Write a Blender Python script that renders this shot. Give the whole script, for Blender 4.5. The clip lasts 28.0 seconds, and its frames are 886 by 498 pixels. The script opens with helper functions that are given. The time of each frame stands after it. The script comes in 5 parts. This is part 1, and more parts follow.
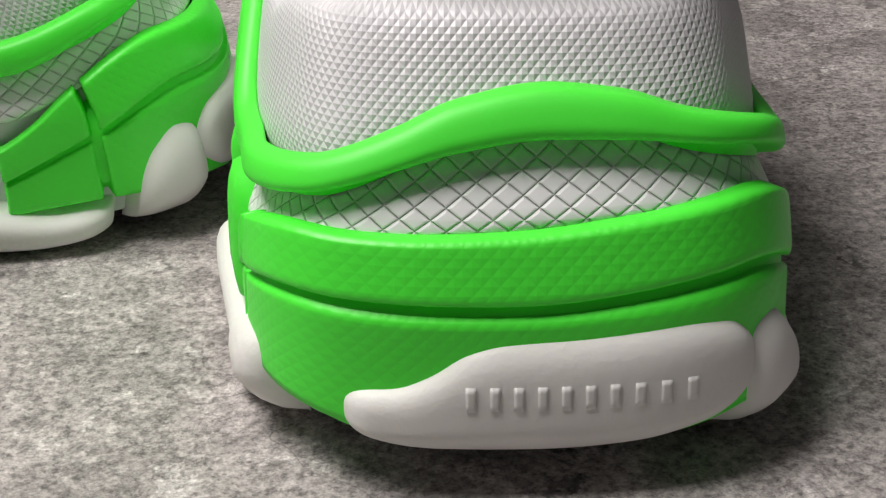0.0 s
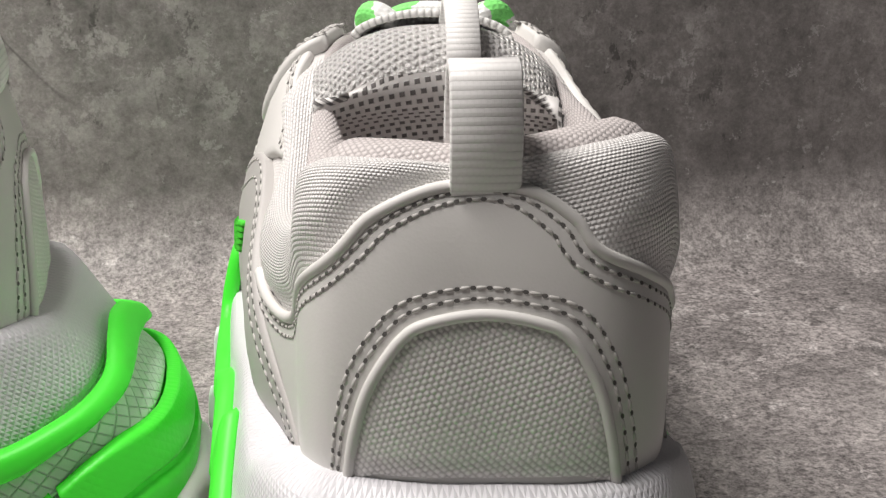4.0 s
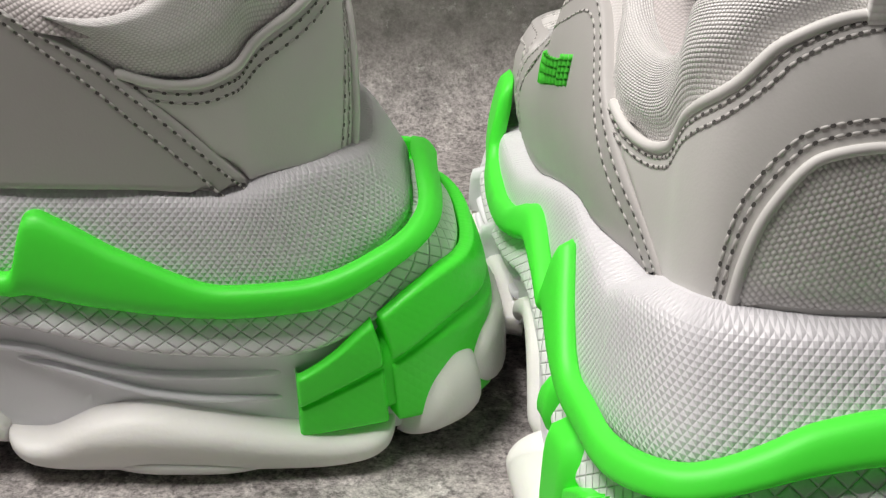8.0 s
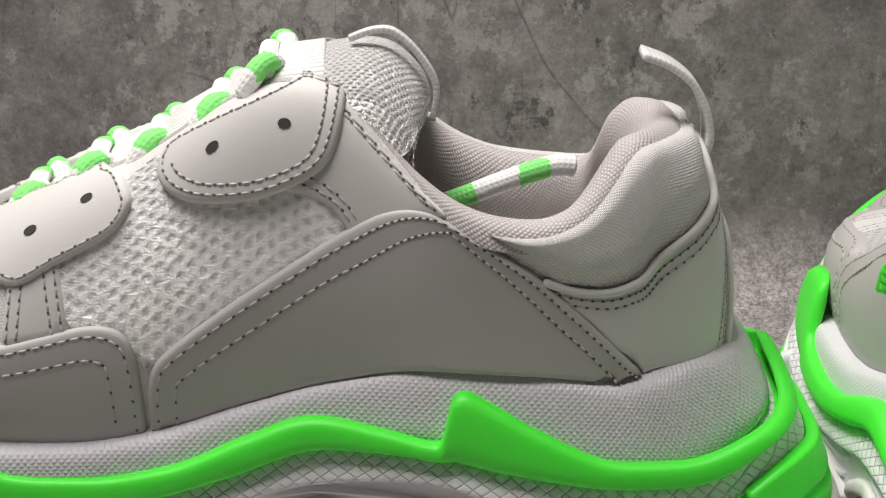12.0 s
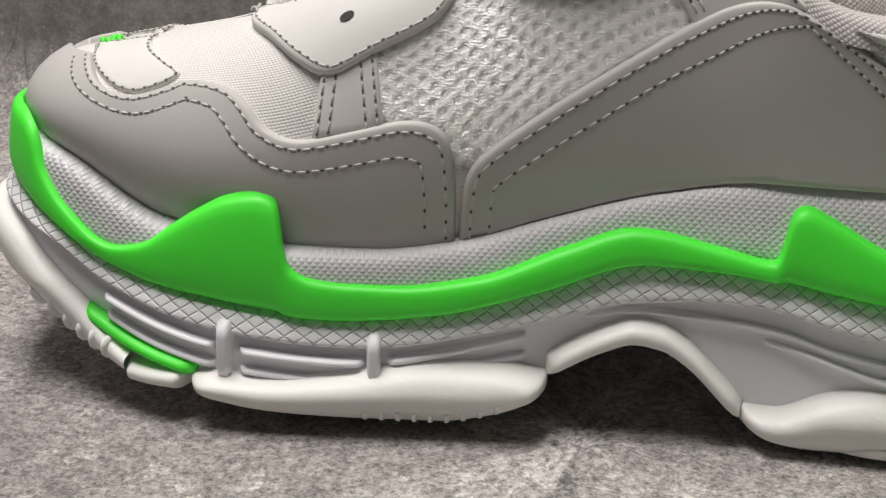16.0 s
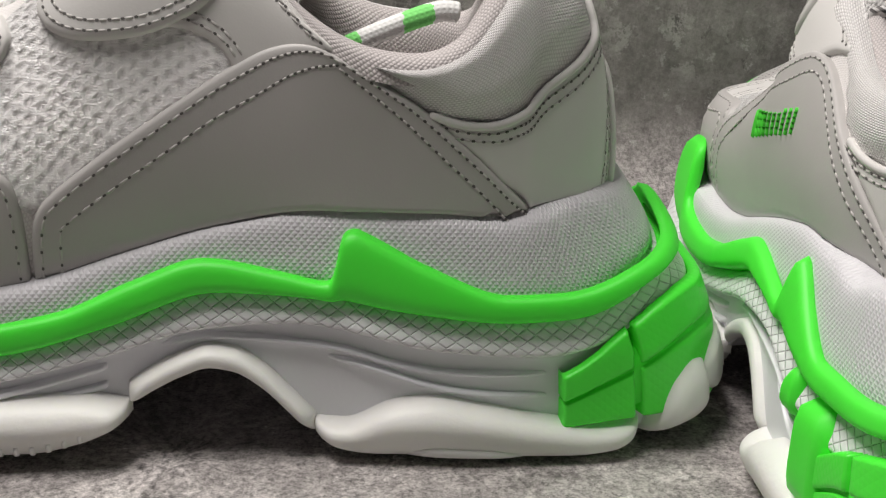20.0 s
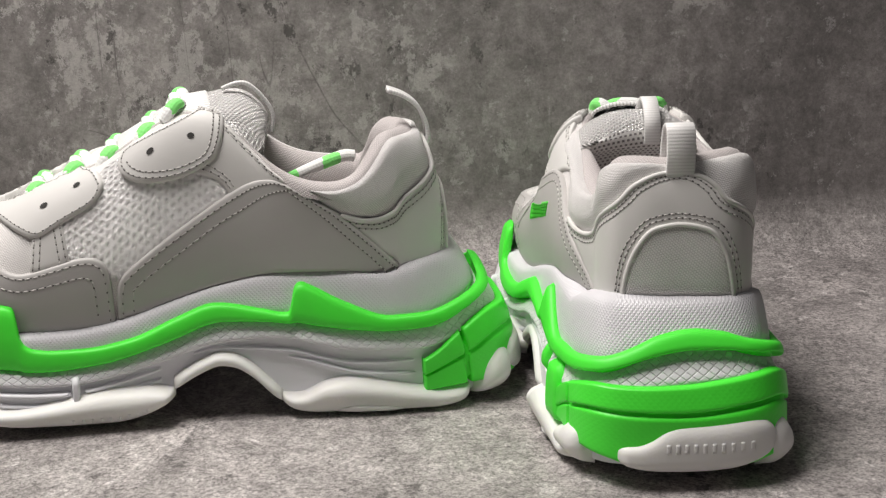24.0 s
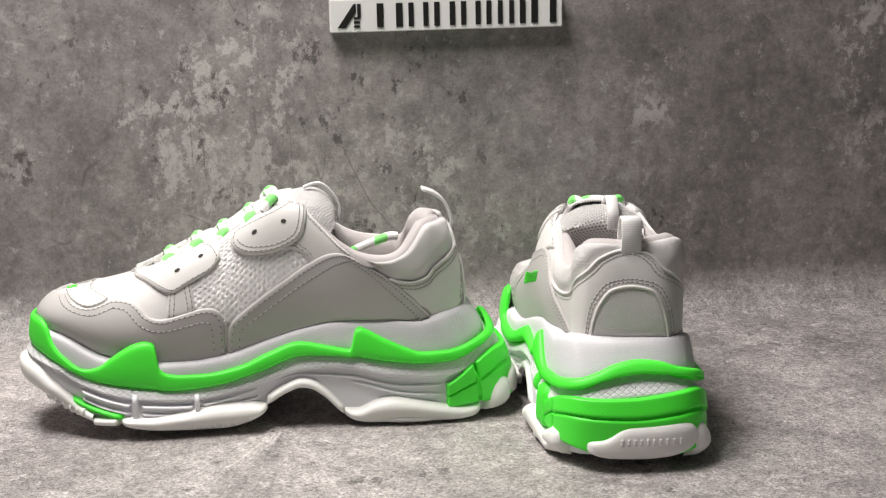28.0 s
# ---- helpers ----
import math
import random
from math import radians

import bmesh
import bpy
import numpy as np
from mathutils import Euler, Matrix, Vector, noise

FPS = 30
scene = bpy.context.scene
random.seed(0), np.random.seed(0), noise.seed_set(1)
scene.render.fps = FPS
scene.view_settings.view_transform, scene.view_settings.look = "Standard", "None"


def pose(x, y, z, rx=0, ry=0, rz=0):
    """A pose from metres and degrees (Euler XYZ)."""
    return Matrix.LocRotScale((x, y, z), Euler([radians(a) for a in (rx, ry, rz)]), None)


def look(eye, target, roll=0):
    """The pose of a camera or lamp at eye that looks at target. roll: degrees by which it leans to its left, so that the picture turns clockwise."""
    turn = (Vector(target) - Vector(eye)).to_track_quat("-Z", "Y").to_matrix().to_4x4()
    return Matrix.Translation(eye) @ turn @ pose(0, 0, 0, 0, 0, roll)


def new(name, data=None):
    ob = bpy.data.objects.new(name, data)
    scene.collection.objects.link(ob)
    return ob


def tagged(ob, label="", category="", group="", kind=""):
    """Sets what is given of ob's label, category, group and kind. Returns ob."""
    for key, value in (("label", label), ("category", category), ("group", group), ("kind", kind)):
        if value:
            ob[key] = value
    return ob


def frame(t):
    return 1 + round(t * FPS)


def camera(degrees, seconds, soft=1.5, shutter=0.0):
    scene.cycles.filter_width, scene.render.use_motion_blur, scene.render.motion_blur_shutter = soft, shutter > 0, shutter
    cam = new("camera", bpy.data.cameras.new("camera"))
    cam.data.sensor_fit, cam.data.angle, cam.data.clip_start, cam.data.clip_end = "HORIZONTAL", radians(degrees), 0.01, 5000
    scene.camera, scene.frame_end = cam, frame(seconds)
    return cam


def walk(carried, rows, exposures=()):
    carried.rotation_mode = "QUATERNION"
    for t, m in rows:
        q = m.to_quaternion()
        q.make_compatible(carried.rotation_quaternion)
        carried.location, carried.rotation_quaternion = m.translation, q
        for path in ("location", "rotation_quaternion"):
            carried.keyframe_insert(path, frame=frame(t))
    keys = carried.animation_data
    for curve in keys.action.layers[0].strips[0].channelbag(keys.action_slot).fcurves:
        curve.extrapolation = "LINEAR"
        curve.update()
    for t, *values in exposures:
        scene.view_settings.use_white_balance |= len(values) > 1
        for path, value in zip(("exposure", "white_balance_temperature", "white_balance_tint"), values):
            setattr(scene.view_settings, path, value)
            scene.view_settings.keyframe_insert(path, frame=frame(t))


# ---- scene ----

# ---------- camera ----------
cam = camera(36.0, 28.0, soft=1.3)
PATH = [
    (0, (0.1824, -0.3090, 0.1400), (0.2329, 0.1379, -0.0783), -0.66),
    (0.5, (0.1873, -0.3121, 0.1458), (0.2352, 0.1362, -0.0704), -0.42),
    (1, (0.1928, -0.3062, 0.1478), (0.2419, 0.1442, -0.0637), -0.16),
    (1.5, (0.1891, -0.3017, 0.1625), (0.2478, 0.1482, -0.0476), -0.24),
    (2, (0.1854, -0.2994, 0.1738), (0.2483, 0.1567, -0.0211), 0.08),
    (2.5, (0.1848, -0.2988, 0.1819), (0.2507, 0.1619, -0.0007), 0.32),
    (3, (0.1846, -0.3000, 0.1863), (0.2533, 0.1632, 0.0111), 0.33),
    (3.5, (0.1834, -0.2999, 0.1936), (0.2526, 0.1654, 0.0243), 0.21),
    (5.5, (0.1592, -0.2949, 0.2099), (0.2244, 0.1734, 0.0474), 0.12),
    (6.5, (0.1256, -0.2932, 0.2070), (0.1755, 0.1733, 0.0341), 1.40),
    (7, (0.1262, -0.2922, 0.2018), (0.1706, 0.1709, 0.0187), 1.11),
    (7.5, (0.1252, -0.2930, 0.1968), (0.1657, 0.1651, 0.0004), 0.96),
    (8, (0.1239, -0.2963, 0.1927), (0.1621, 0.1560, -0.0171), 0.83),
    (8.5, (0.1229, -0.3011, 0.1932), (0.1607, 0.1471, -0.0251), 0.66),
    (9, (0.1199, -0.3086, 0.1948), (0.1540, 0.1373, -0.0287), 0.25),
    (9.5, (0.1155, -0.3138, 0.1955), (0.1440, 0.1309, -0.0313), -0.29),
    (10, (0.1039, -0.3275, 0.2091), (0.1248, 0.1224, -0.0080), -0.45),
    (10.5, (0.0861, -0.3358, 0.2191), (0.0945, 0.1228, 0.0201), 0.04),
    (11, (0.0774, -0.3414, 0.2280), (0.0775, 0.1219, 0.0400), 0.19),
    (11.5, (0.0699, -0.3447, 0.2348), (0.0663, 0.1217, 0.0549), 0.30),
    (12, (0.0581, -0.3432, 0.2336), (0.0425, 0.1269, 0.0638), 0.38),
    (12.5, (0.0413, -0.3465, 0.2332), (0.0127, 0.1246, 0.0681), 0.93),
    (13, (0.0226, -0.3449, 0.2307), (-0.0198, 0.1234, 0.0607), 0.88),
    (13.5, (0.0036, -0.3415, 0.2272), (-0.0511, 0.1240, 0.0531), 0.87),
    (15.5, (-0.0116, -0.3391, 0.1896), (-0.0624, 0.1238, 0.0076), 1.31),
    (16, (-0.0111, -0.3374, 0.1840), (-0.0530, 0.1254, -0.0007), 1.44),
    (16.5, (-0.0021, -0.3341, 0.1824), (-0.0370, 0.1276, -0.0065), 1.28),
    (17, (0.0091, -0.3303, 0.1837), (-0.0150, 0.1304, -0.0091), 1.13),
    (17.5, (0.0240, -0.3263, 0.1839), (0.0095, 0.1336, -0.0119), 0.83),
    (18, (0.0307, -0.3271, 0.1842), (0.0241, 0.1330, -0.0114), 0.77),
    (18.5, (0.0415, -0.3321, 0.1863), (0.0423, 0.1294, -0.0060), 0.70),
    (19, (0.0537, -0.3405, 0.1889), (0.0708, 0.1236, 0.0037), 0.71),
    (19.5, (0.0590, -0.3489, 0.1903), (0.0853, 0.1178, 0.0129), 0.78),
    (20, (0.0559, -0.3607, 0.1929), (0.0846, 0.1082, 0.0216), 1.09),
    (20.5, (0.0549, -0.3766, 0.2009), (0.0866, 0.0949, 0.0376), 1.17),
    (21, (0.0572, -0.3897, 0.2019), (0.0959, 0.0831, 0.0438), 0.98),
    (21.5, (0.0597, -0.4215, 0.2057), (0.1100, 0.0485, 0.0426), 0.89),
    (23.5, (0.0497, -0.5820, 0.2661), (0.1099, -0.1092, 0.1080), -0.69),
    (24, (0.0441, -0.6503, 0.2682), (0.1032, -0.1710, 0.1297), -0.79),
    (24.5, (0.0300, -0.7129, 0.2799), (0.0943, -0.2313, 0.1493), -0.37),
    (25, (0.0072, -0.7949, 0.2935), (0.0781, -0.3108, 0.1739), 0.35),
    (25.5, (-0.0093, -0.8887, 0.3270), (0.0591, -0.4038, 0.2088), 0.50),
    (26, (-0.0243, -0.9121, 0.3350), (0.0471, -0.4258, 0.2218), 0.21),
    (26.5, (-0.0216, -0.9040, 0.3327), (0.0497, -0.4165, 0.2254), -0.15),
    (27, (-0.0160, -0.9025, 0.3290), (0.0509, -0.4142, 0.2239), -0.13),
    (27.5, (-0.0160, -0.9025, 0.3290), (0.0512, -0.4142, 0.2234), -0.13),
    (28, (-0.0155, -0.9030, 0.3285), (0.0527, -0.4152, 0.2158), -0.13),
]
EXPOSURES = [(0.0, -0.33), (3.0, -0.18), (5.5, -0.32), (8.0, -0.44), (11.0, -0.5), (13.0, -0.42), (16.0, -0.5), (20.0, -0.6), (23.5, -0.45), (25.5, -0.12), (28.0, -0.02)]
walk(cam, [(t, look(eye, aim, roll)) for t, eye, aim, roll in PATH], EXPOSURES)

# ---------- light ----------
world = bpy.data.worlds.new("room_light")
scene.world = world
world.use_nodes = True
world.node_tree.nodes["Background"].inputs[0].default_value = (0.93, 0.96, 1.0, 1)
world.node_tree.nodes["Background"].inputs[1].default_value = 0.028


def area_lamp(name, eye, aim, size_x, size_y, watts, colour):
    lamp = bpy.data.lights.new(name, "AREA")
    lamp.shape, lamp.size, lamp.size_y, lamp.energy, lamp.color = "RECTANGLE", size_x, size_y, watts, colour
    ob = new(name, lamp)
    ob.matrix_world = look(eye, aim)
    return ob


area_lamp("ceiling_lamp", (-0.22, 0.0, 1.0), (0.03, 0.015, 0.0), 0.55, 0.42, 18.5, (1.0, 0.945, 0.908))


# ---------- materials ----------
def nodes_of(name):
    mat = bpy.data.materials.new(name)
    mat.use_nodes = True
    tree = mat.node_tree
    return mat, tree, tree.nodes["Principled BSDF"]


def math_node(tree, op, a, b=None):
    node = tree.nodes.new("ShaderNodeMath")
    node.operation = op
    for slot, value in ((0, a), (1, b)):
        if value is None:
            continue
        if isinstance(value, (int, float)):
            node.inputs[slot].default_value = value
        else:
            tree.links.new(value, node.inputs[slot])
    return node.outputs[0]


def mix_colour(tree, fac, one, two):
    node = tree.nodes.new("ShaderNodeMix")
    node.data_type = "RGBA"
    for slot, value in ((0, fac), (6, one), (7, two)):
        if isinstance(value, (int, float, tuple)):
            node.inputs[slot].default_value = value
        else:
            tree.links.new(value, node.inputs[slot])
    return node.outputs[2]


def ramp(tree, fac, stops):
    node = tree.nodes.new("ShaderNodeValToRGB")
    tree.links.new(fac, node.inputs[0])
    while len(node.color_ramp.elements) < len(stops):
        node.color_ramp.elements.new(0.5)
    for el, (pos, col) in zip(node.color_ramp.elements, stops):
        el.position, el.color = pos, (col if isinstance(col, tuple) else (col, col, col, 1))
    return node.outputs[0]


def noise_of(tree, coord, scale, detail=4.0, rough=0.55):
    node = tree.nodes.new("ShaderNodeTexNoise")
    node.inputs["Scale"].default_value = scale
    node.inputs["Detail"].default_value = detail
    node.inputs["Roughness"].default_value = rough
    tree.links.new(coord, node.inputs["Vector"])
    return node.outputs[0]


def bump_into(tree, bsdf, height, strength, distance, after=None):
    node = tree.nodes.new("ShaderNodeBump")
    node.inputs["Strength"].default_value = strength
    node.inputs["Distance"].default_value = distance
    tree.links.new(height, node.inputs["Height"])
    if after is not None:
        tree.links.new(after, node.inputs["Normal"])
    tree.links.new(node.outputs[0], bsdf.inputs["Normal"])
    return node.outputs[0]


def uv_axes(tree, turn=0.0, scale=1.0):
    """u and v of the surface in metres, turned by some degrees and divided by a pitch."""
    uv = tree.nodes.new("ShaderNodeUVMap")
    mapping = tree.nodes.new("ShaderNodeMapping")
    mapping.inputs["Rotation"].default_value = (0, 0, radians(turn))
    mapping.inputs["Scale"].default_value = (scale, scale, 1)
    tree.links.new(uv.outputs[0], mapping.inputs[0])
    sep = tree.nodes.new("ShaderNodeSeparateXYZ")
    tree.links.new(mapping.outputs[0], sep.inputs[0])
    return sep.outputs[0], sep.outputs[1]


def tri_wave(tree, value):
    """0 at whole numbers, 1 half way between."""
    return math_node(tree, "PINGPONG", math_node(tree, "MULTIPLY", value, 2.0), 1.0)


def smooth_of(tree, value):
    node = tree.nodes.new("ShaderNodeMapRange")
    node.interpolation_type = "SMOOTHERSTEP"
    tree.links.new(value, node.inputs[0])
    return node.outputs[0]


def leather(name, colour):
    mat, tree, bsdf = nodes_of(name)
    co = tree.nodes.new("ShaderNodeTexCoord").outputs["Object"]
    big = noise_of(tree, co, 22.0, 3.0)
    col = mix_colour(tree, ramp(tree, big, [(0.35, 0.0), (0.7, 1.0)]), tuple(c * 0.94 for c in colour) + (1,), colour + (1,))
    tree.links.new(col, bsdf.inputs["Base Color"])
    bsdf.inputs["Roughness"].default_value = 0.5
    bsdf.inputs["Specular IOR Level"].default_value = 0.4
    vor = tree.nodes.new("ShaderNodeTexVoronoi")
    vor.inputs["Scale"].default_value = 1500.0
    tree.links.new(co, vor.inputs["Vector"])
    crease = noise_of(tree, co, 260.0, 4.0)
    grain = math_node(tree, "ADD", math_node(tree, "MULTIPLY", vor.outputs[0], 0.5), crease)
    bump_into(tree, bsdf, grain, 0.08, 0.0004)
    return mat


def weave(name, light, dark, pitch, depth, turn, gloss, hole=0.0):
    """Woven cloth: rows of threads that bulge at each crossing."""
    mat, tree, bsdf = nodes_of(name)
    u, v = uv_axes(tree, turn, 1.0 / pitch)
    row = math_node(tree, "FLOOR", v)
    shift = math_node(tree, "MULTIPLY", row, 0.5)
    a = tri_wave(tree, math_node(tree, "ADD", u, shift))
    b = tri_wave(tree, v)
    height = math_node(tree, "MULTIPLY", math_node(tree, "SQRT", a), math_node(tree, "SQRT", b))
    co = tree.nodes.new("ShaderNodeTexCoord").outputs["Object"]
    fuzz = noise_of(tree, co, 900.0, 2.0)
    tone = math_node(tree, "ADD", math_node(tree, "MULTIPLY", height, 0.85), math_node(tree, "MULTIPLY", fuzz, 0.3))
    col = mix_colour(tree, ramp(tree, tone, [(hole, 0.0), (0.75, 1.0)]), dark + (1,), light + (1,))
    tree.links.new(col, bsdf.inputs["Base Color"])
    bsdf.inputs["Roughness"].default_value = gloss
    bsdf.inputs["Sheen Weight"].default_value = 0.15
    bump_into(tree, bsdf, tone, 0.7, depth)
    return mat


def knurl(name, colour, pitch, depth):
    """Moulded rubber with rows of small pyramids."""
    mat, tree, bsdf = nodes_of(name)
    u, v = uv_axes(tree, 45.0, 1.0 / pitch)
    a, b = tri_wave(tree, u), tri_wave(tree, v)
    height = math_node(tree, "MINIMUM", a, b)
    co = tree.nodes.new("ShaderNodeTexCoord").outputs["Object"]
    worn = noise_of(tree, co, 45.0, 3.0)
    col = mix_colour(tree, worn, tuple(c * 0.93 for c in colour) + (1,), colour + (1,))
    tree.links.new(col, bsdf.inputs["Base Color"])
    bsdf.inputs["Roughness"].default_value = 0.42
    bump_into(tree, bsdf, height, 1.0, depth)
    return mat


def diamond(name, colour, wide, high, depth):
    """Moulded rubber with diamonds parted by fine grooves."""
    mat, tree, bsdf = nodes_of(name)
    u, v = uv_axes(tree, 0.0, 1.0)
    un, vn = math_node(tree, "DIVIDE", u, wide), math_node(tree, "DIVIDE", v, high)
    a = tri_wave(tree, math_node(tree, "ADD", un, vn))
    b = tri_wave(tree, math_node(tree, "SUBTRACT", un, vn))
    low = math_node(tree, "MINIMUM", a, b)
    height = ramp(tree, low, [(0.0, 0.0), (0.11, 0.75), (0.3, 0.94), (1.0, 1.0)])
    bsdf.inputs["Base Color"].default_value = colour + (1,)
    bsdf.inputs["Roughness"].default_value = 0.45
    co = tree.nodes.new("ShaderNodeTexCoord").outputs["Object"]
    col = mix_colour(tree, noise_of(tree, co, 60.0, 3.0), tuple(c * 0.94 for c in colour) + (1,), colour + (1,))
    tree.links.new(col, bsdf.inputs["Base Color"])
    bump_into(tree, bsdf, height, 0.9, depth)
    return mat


def rubber(name, colour, rough, soft=0.0, grain=0.0002):
    mat, tree, bsdf = nodes_of(name)
    co = tree.nodes.new("ShaderNodeTexCoord").outputs["Object"]
    worn = noise_of(tree, co, 35.0, 4.0)
    col = mix_colour(tree, worn, tuple(c * 0.92 for c in colour) + (1,), colour + (1,))
    tree.links.new(col, bsdf.inputs["Base Color"])
    bsdf.inputs["Roughness"].default_value = rough
    if soft:
        bsdf.inputs["Subsurface Weight"].default_value = soft
        bsdf.inputs["Subsurface Radius"].default_value = (0.004, 0.004, 0.003)
        bsdf.inputs["Subsurface Scale"].default_value = 1.0
    bump_into(tree, bsdf, noise_of(tree, co, 700.0, 3.0), 0.3, grain)
    return mat


def concrete_print(name):
    """Printed sheet: mottled concrete with flakes, pits, scratches and grit."""
    mat, tree, bsdf = nodes_of(name)
    co = tree.nodes.new("ShaderNodeTexCoord").outputs["Object"]

    def stretched(x, y, z):
        mp = tree.nodes.new("ShaderNodeMapping")
        mp.inputs["Scale"].default_value = (x, y, z)
        tree.links.new(co, mp.inputs[0])
        return mp.outputs[0]

    def multiplied(one, value):
        mul = tree.nodes.new("ShaderNodeMix")
        mul.data_type, mul.blend_type = "RGBA", "MULTIPLY"
        mul.inputs[0].default_value = 1.0
        tree.links.new(one, mul.inputs[6])
        tree.links.new(value, mul.inputs[7])
        return mul.outputs[2]

    def where(mask, patch, amount):
        return math_node(tree, "MULTIPLY", math_node(tree, "MULTIPLY", mask, patch), amount)

    sep = tree.nodes.new("ShaderNodeSeparateXYZ")
    tree.links.new(co, sep.inputs[0])
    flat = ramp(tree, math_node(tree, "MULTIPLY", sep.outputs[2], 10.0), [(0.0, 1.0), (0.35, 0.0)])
    fine = noise_of(tree, co, 760.0, 4.0, 0.8)
    base = ramp(tree, noise_of(tree, co, 4.2, 5.0, 0.6), [(0.30, (0.172, 0.159, 0.155, 1)), (0.52, (0.25, 0.232, 0.226, 1)), (0.74, (0.35, 0.325, 0.317, 1))])
    col = multiplied(base, ramp(tree, noise_of(tree, co, 21.0, 12.0, 0.72), [(0.3, 0.62), (0.5, 1.0), (0.72, 1.4)]))
    # upright brush streaks on the wall
    col = multiplied(col, ramp(tree, noise_of(tree, stretched(1, 1, 0.09), 70.0, 6.0, 0.65), [(0.3, 0.92), (0.7, 1.07)]))
    # cloudy speckle of light and dark grains
    grain_mix = noise_of(tree, co, 120.0, 10.0, 0.8)
    col = multiplied(col, ramp(tree, grain_mix, [(0.34, 0.7), (0.5, 1.0), (0.66, 1.32)]))
    # flakes of lighter skim, torn at their edges, in patches
    torn = noise_of(tree, stretched(1, 1, 0.8), 48.0, 15.0, 0.78)
    flake = ramp(tree, torn, [(0.525, 0.0), (0.534, 0.9), (0.62, 1.0)])
    patch = ramp(tree, noise_of(tree, co, 6.5, 5.0, 0.65), [(0.49, 0.0), (0.57, 1.0)])
    # the print is more broken higher up the sheet
    patch = math_node(tree, "MULTIPLY", patch, ramp(tree, sep.outputs[2], [(0.0, 0.3), (0.08, 0.6), (0.30, 1.0)]))
    col = mix_colour(tree, where(flake, patch, 0.84), col, (0.56, 0.532, 0.52, 1))
    chip = ramp(tree, noise_of(tree, co, 85.0, 9.0, 0.75), [(0.60, 0.0), (0.615, 1.0)])
    col = mix_colour(tree, math_node(tree, "MULTIPLY", chip, 0.42), col, (0.55, 0.53, 0.52, 1))
    # dark worn spots, in other patches
    worn = ramp(tree, noise_of(tree, stretched(1, 1, 0.7), 46.0, 12.0, 0.76), [(0.40, 1.0), (0.425, 0.0)])
    patch = ramp(tree, noise_of(tree, stretched(1.3, 1.3, 1.0), 4.6, 4.0, 0.6), [(0.46, 0.15), (0.56, 1.0)])
    col = mix_colour(tree, where(worn, patch, 0.8), col, (0.075, 0.07, 0.068, 1))
    pit = ramp(tree, noise_of(tree, co, 190.0, 4.0, 0.7), [(0.28, 1.0), (0.33, 0.0)])
    col = mix_colour(tree, math_node(tree, "MULTIPLY", pit, 0.6), col, (0.06, 0.057, 0.055, 1))
    # thin scratches: level lines of stretched noises, dark upright ones and a few pale ones
    for sx, sz, scale, amount, tint in ((1.0, 0.12, 26.0, 0.6, (0.06, 0.057, 0.055, 1)), (0.3, 1.0, 22.0, 0.3, (0.45, 0.43, 0.42, 1)), (0.8, 0.45, 9.0, 0.6, (0.07, 0.066, 0.064, 1))):
        level_line = math_node(tree, "ABSOLUTE", math_node(tree, "SUBTRACT", noise_of(tree, stretched(sx, sx, sz), scale, 2.0, 0.5), 0.5))
        line = ramp(tree, level_line, [(0.0, 1.0), (0.0045, 0.0)])
        patchy = ramp(tree, noise_of(tree, stretched(0.9, 0.7, sz + 0.6), 8.0, 5.0, 0.6), [(0.53, 0.0), (0.6, 1.0)])
        col = mix_colour(tree, where(line, patchy, amount), col, tint)
    # the flat part of the sheet carries grit that the upright part lacks
    cell = tree.nodes.new("ShaderNodeTexVoronoi")
    cell.inputs["Scale"].default_value = 1100.0
    tree.links.new(co, cell.inputs["Vector"])
    split = tree.nodes.new("ShaderNodeSeparateColor")
    tree.links.new(cell.outputs["Color"], split.inputs[0])
    crumbs = math_node(tree, "MULTIPLY", math_node(tree, "SUBTRACT", split.outputs[0], 0.5), 0.3)
    sand = math_node(tree, "ADD", crumbs, math_node(tree, "MULTIPLY", math_node(tree, "SUBTRACT", ramp(tree, fine, [(0.38, 0.0), (0.62, 1.0)]), 0.5), 1.0))
    crust = noise_of(tree, co, 400.0, 5.0, 0.7)
    sand = math_node(tree, "ADD", sand, math_node(tree, "MULTIPLY", math_node(tree, "SUBTRACT", ramp(tree, crust, [(0.455, 0.0), (0.535, 1.0)]), 0.5), 0.5))
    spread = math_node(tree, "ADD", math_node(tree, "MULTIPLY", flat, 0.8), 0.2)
    # flat part's colour also raised by 0.26, standing in for stronger light on the floor
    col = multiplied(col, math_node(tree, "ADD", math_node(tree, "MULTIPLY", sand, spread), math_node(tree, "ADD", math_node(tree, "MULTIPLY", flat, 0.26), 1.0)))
    tree.links.new(col, bsdf.inputs["Base Color"])
    bsdf.inputs["Roughness"].default_value = 0.5
    bsdf.inputs["Specular IOR Level"].default_value = 0.3
    bump_into(tree, bsdf, fine, 0.15, 0.0003)
    return mat


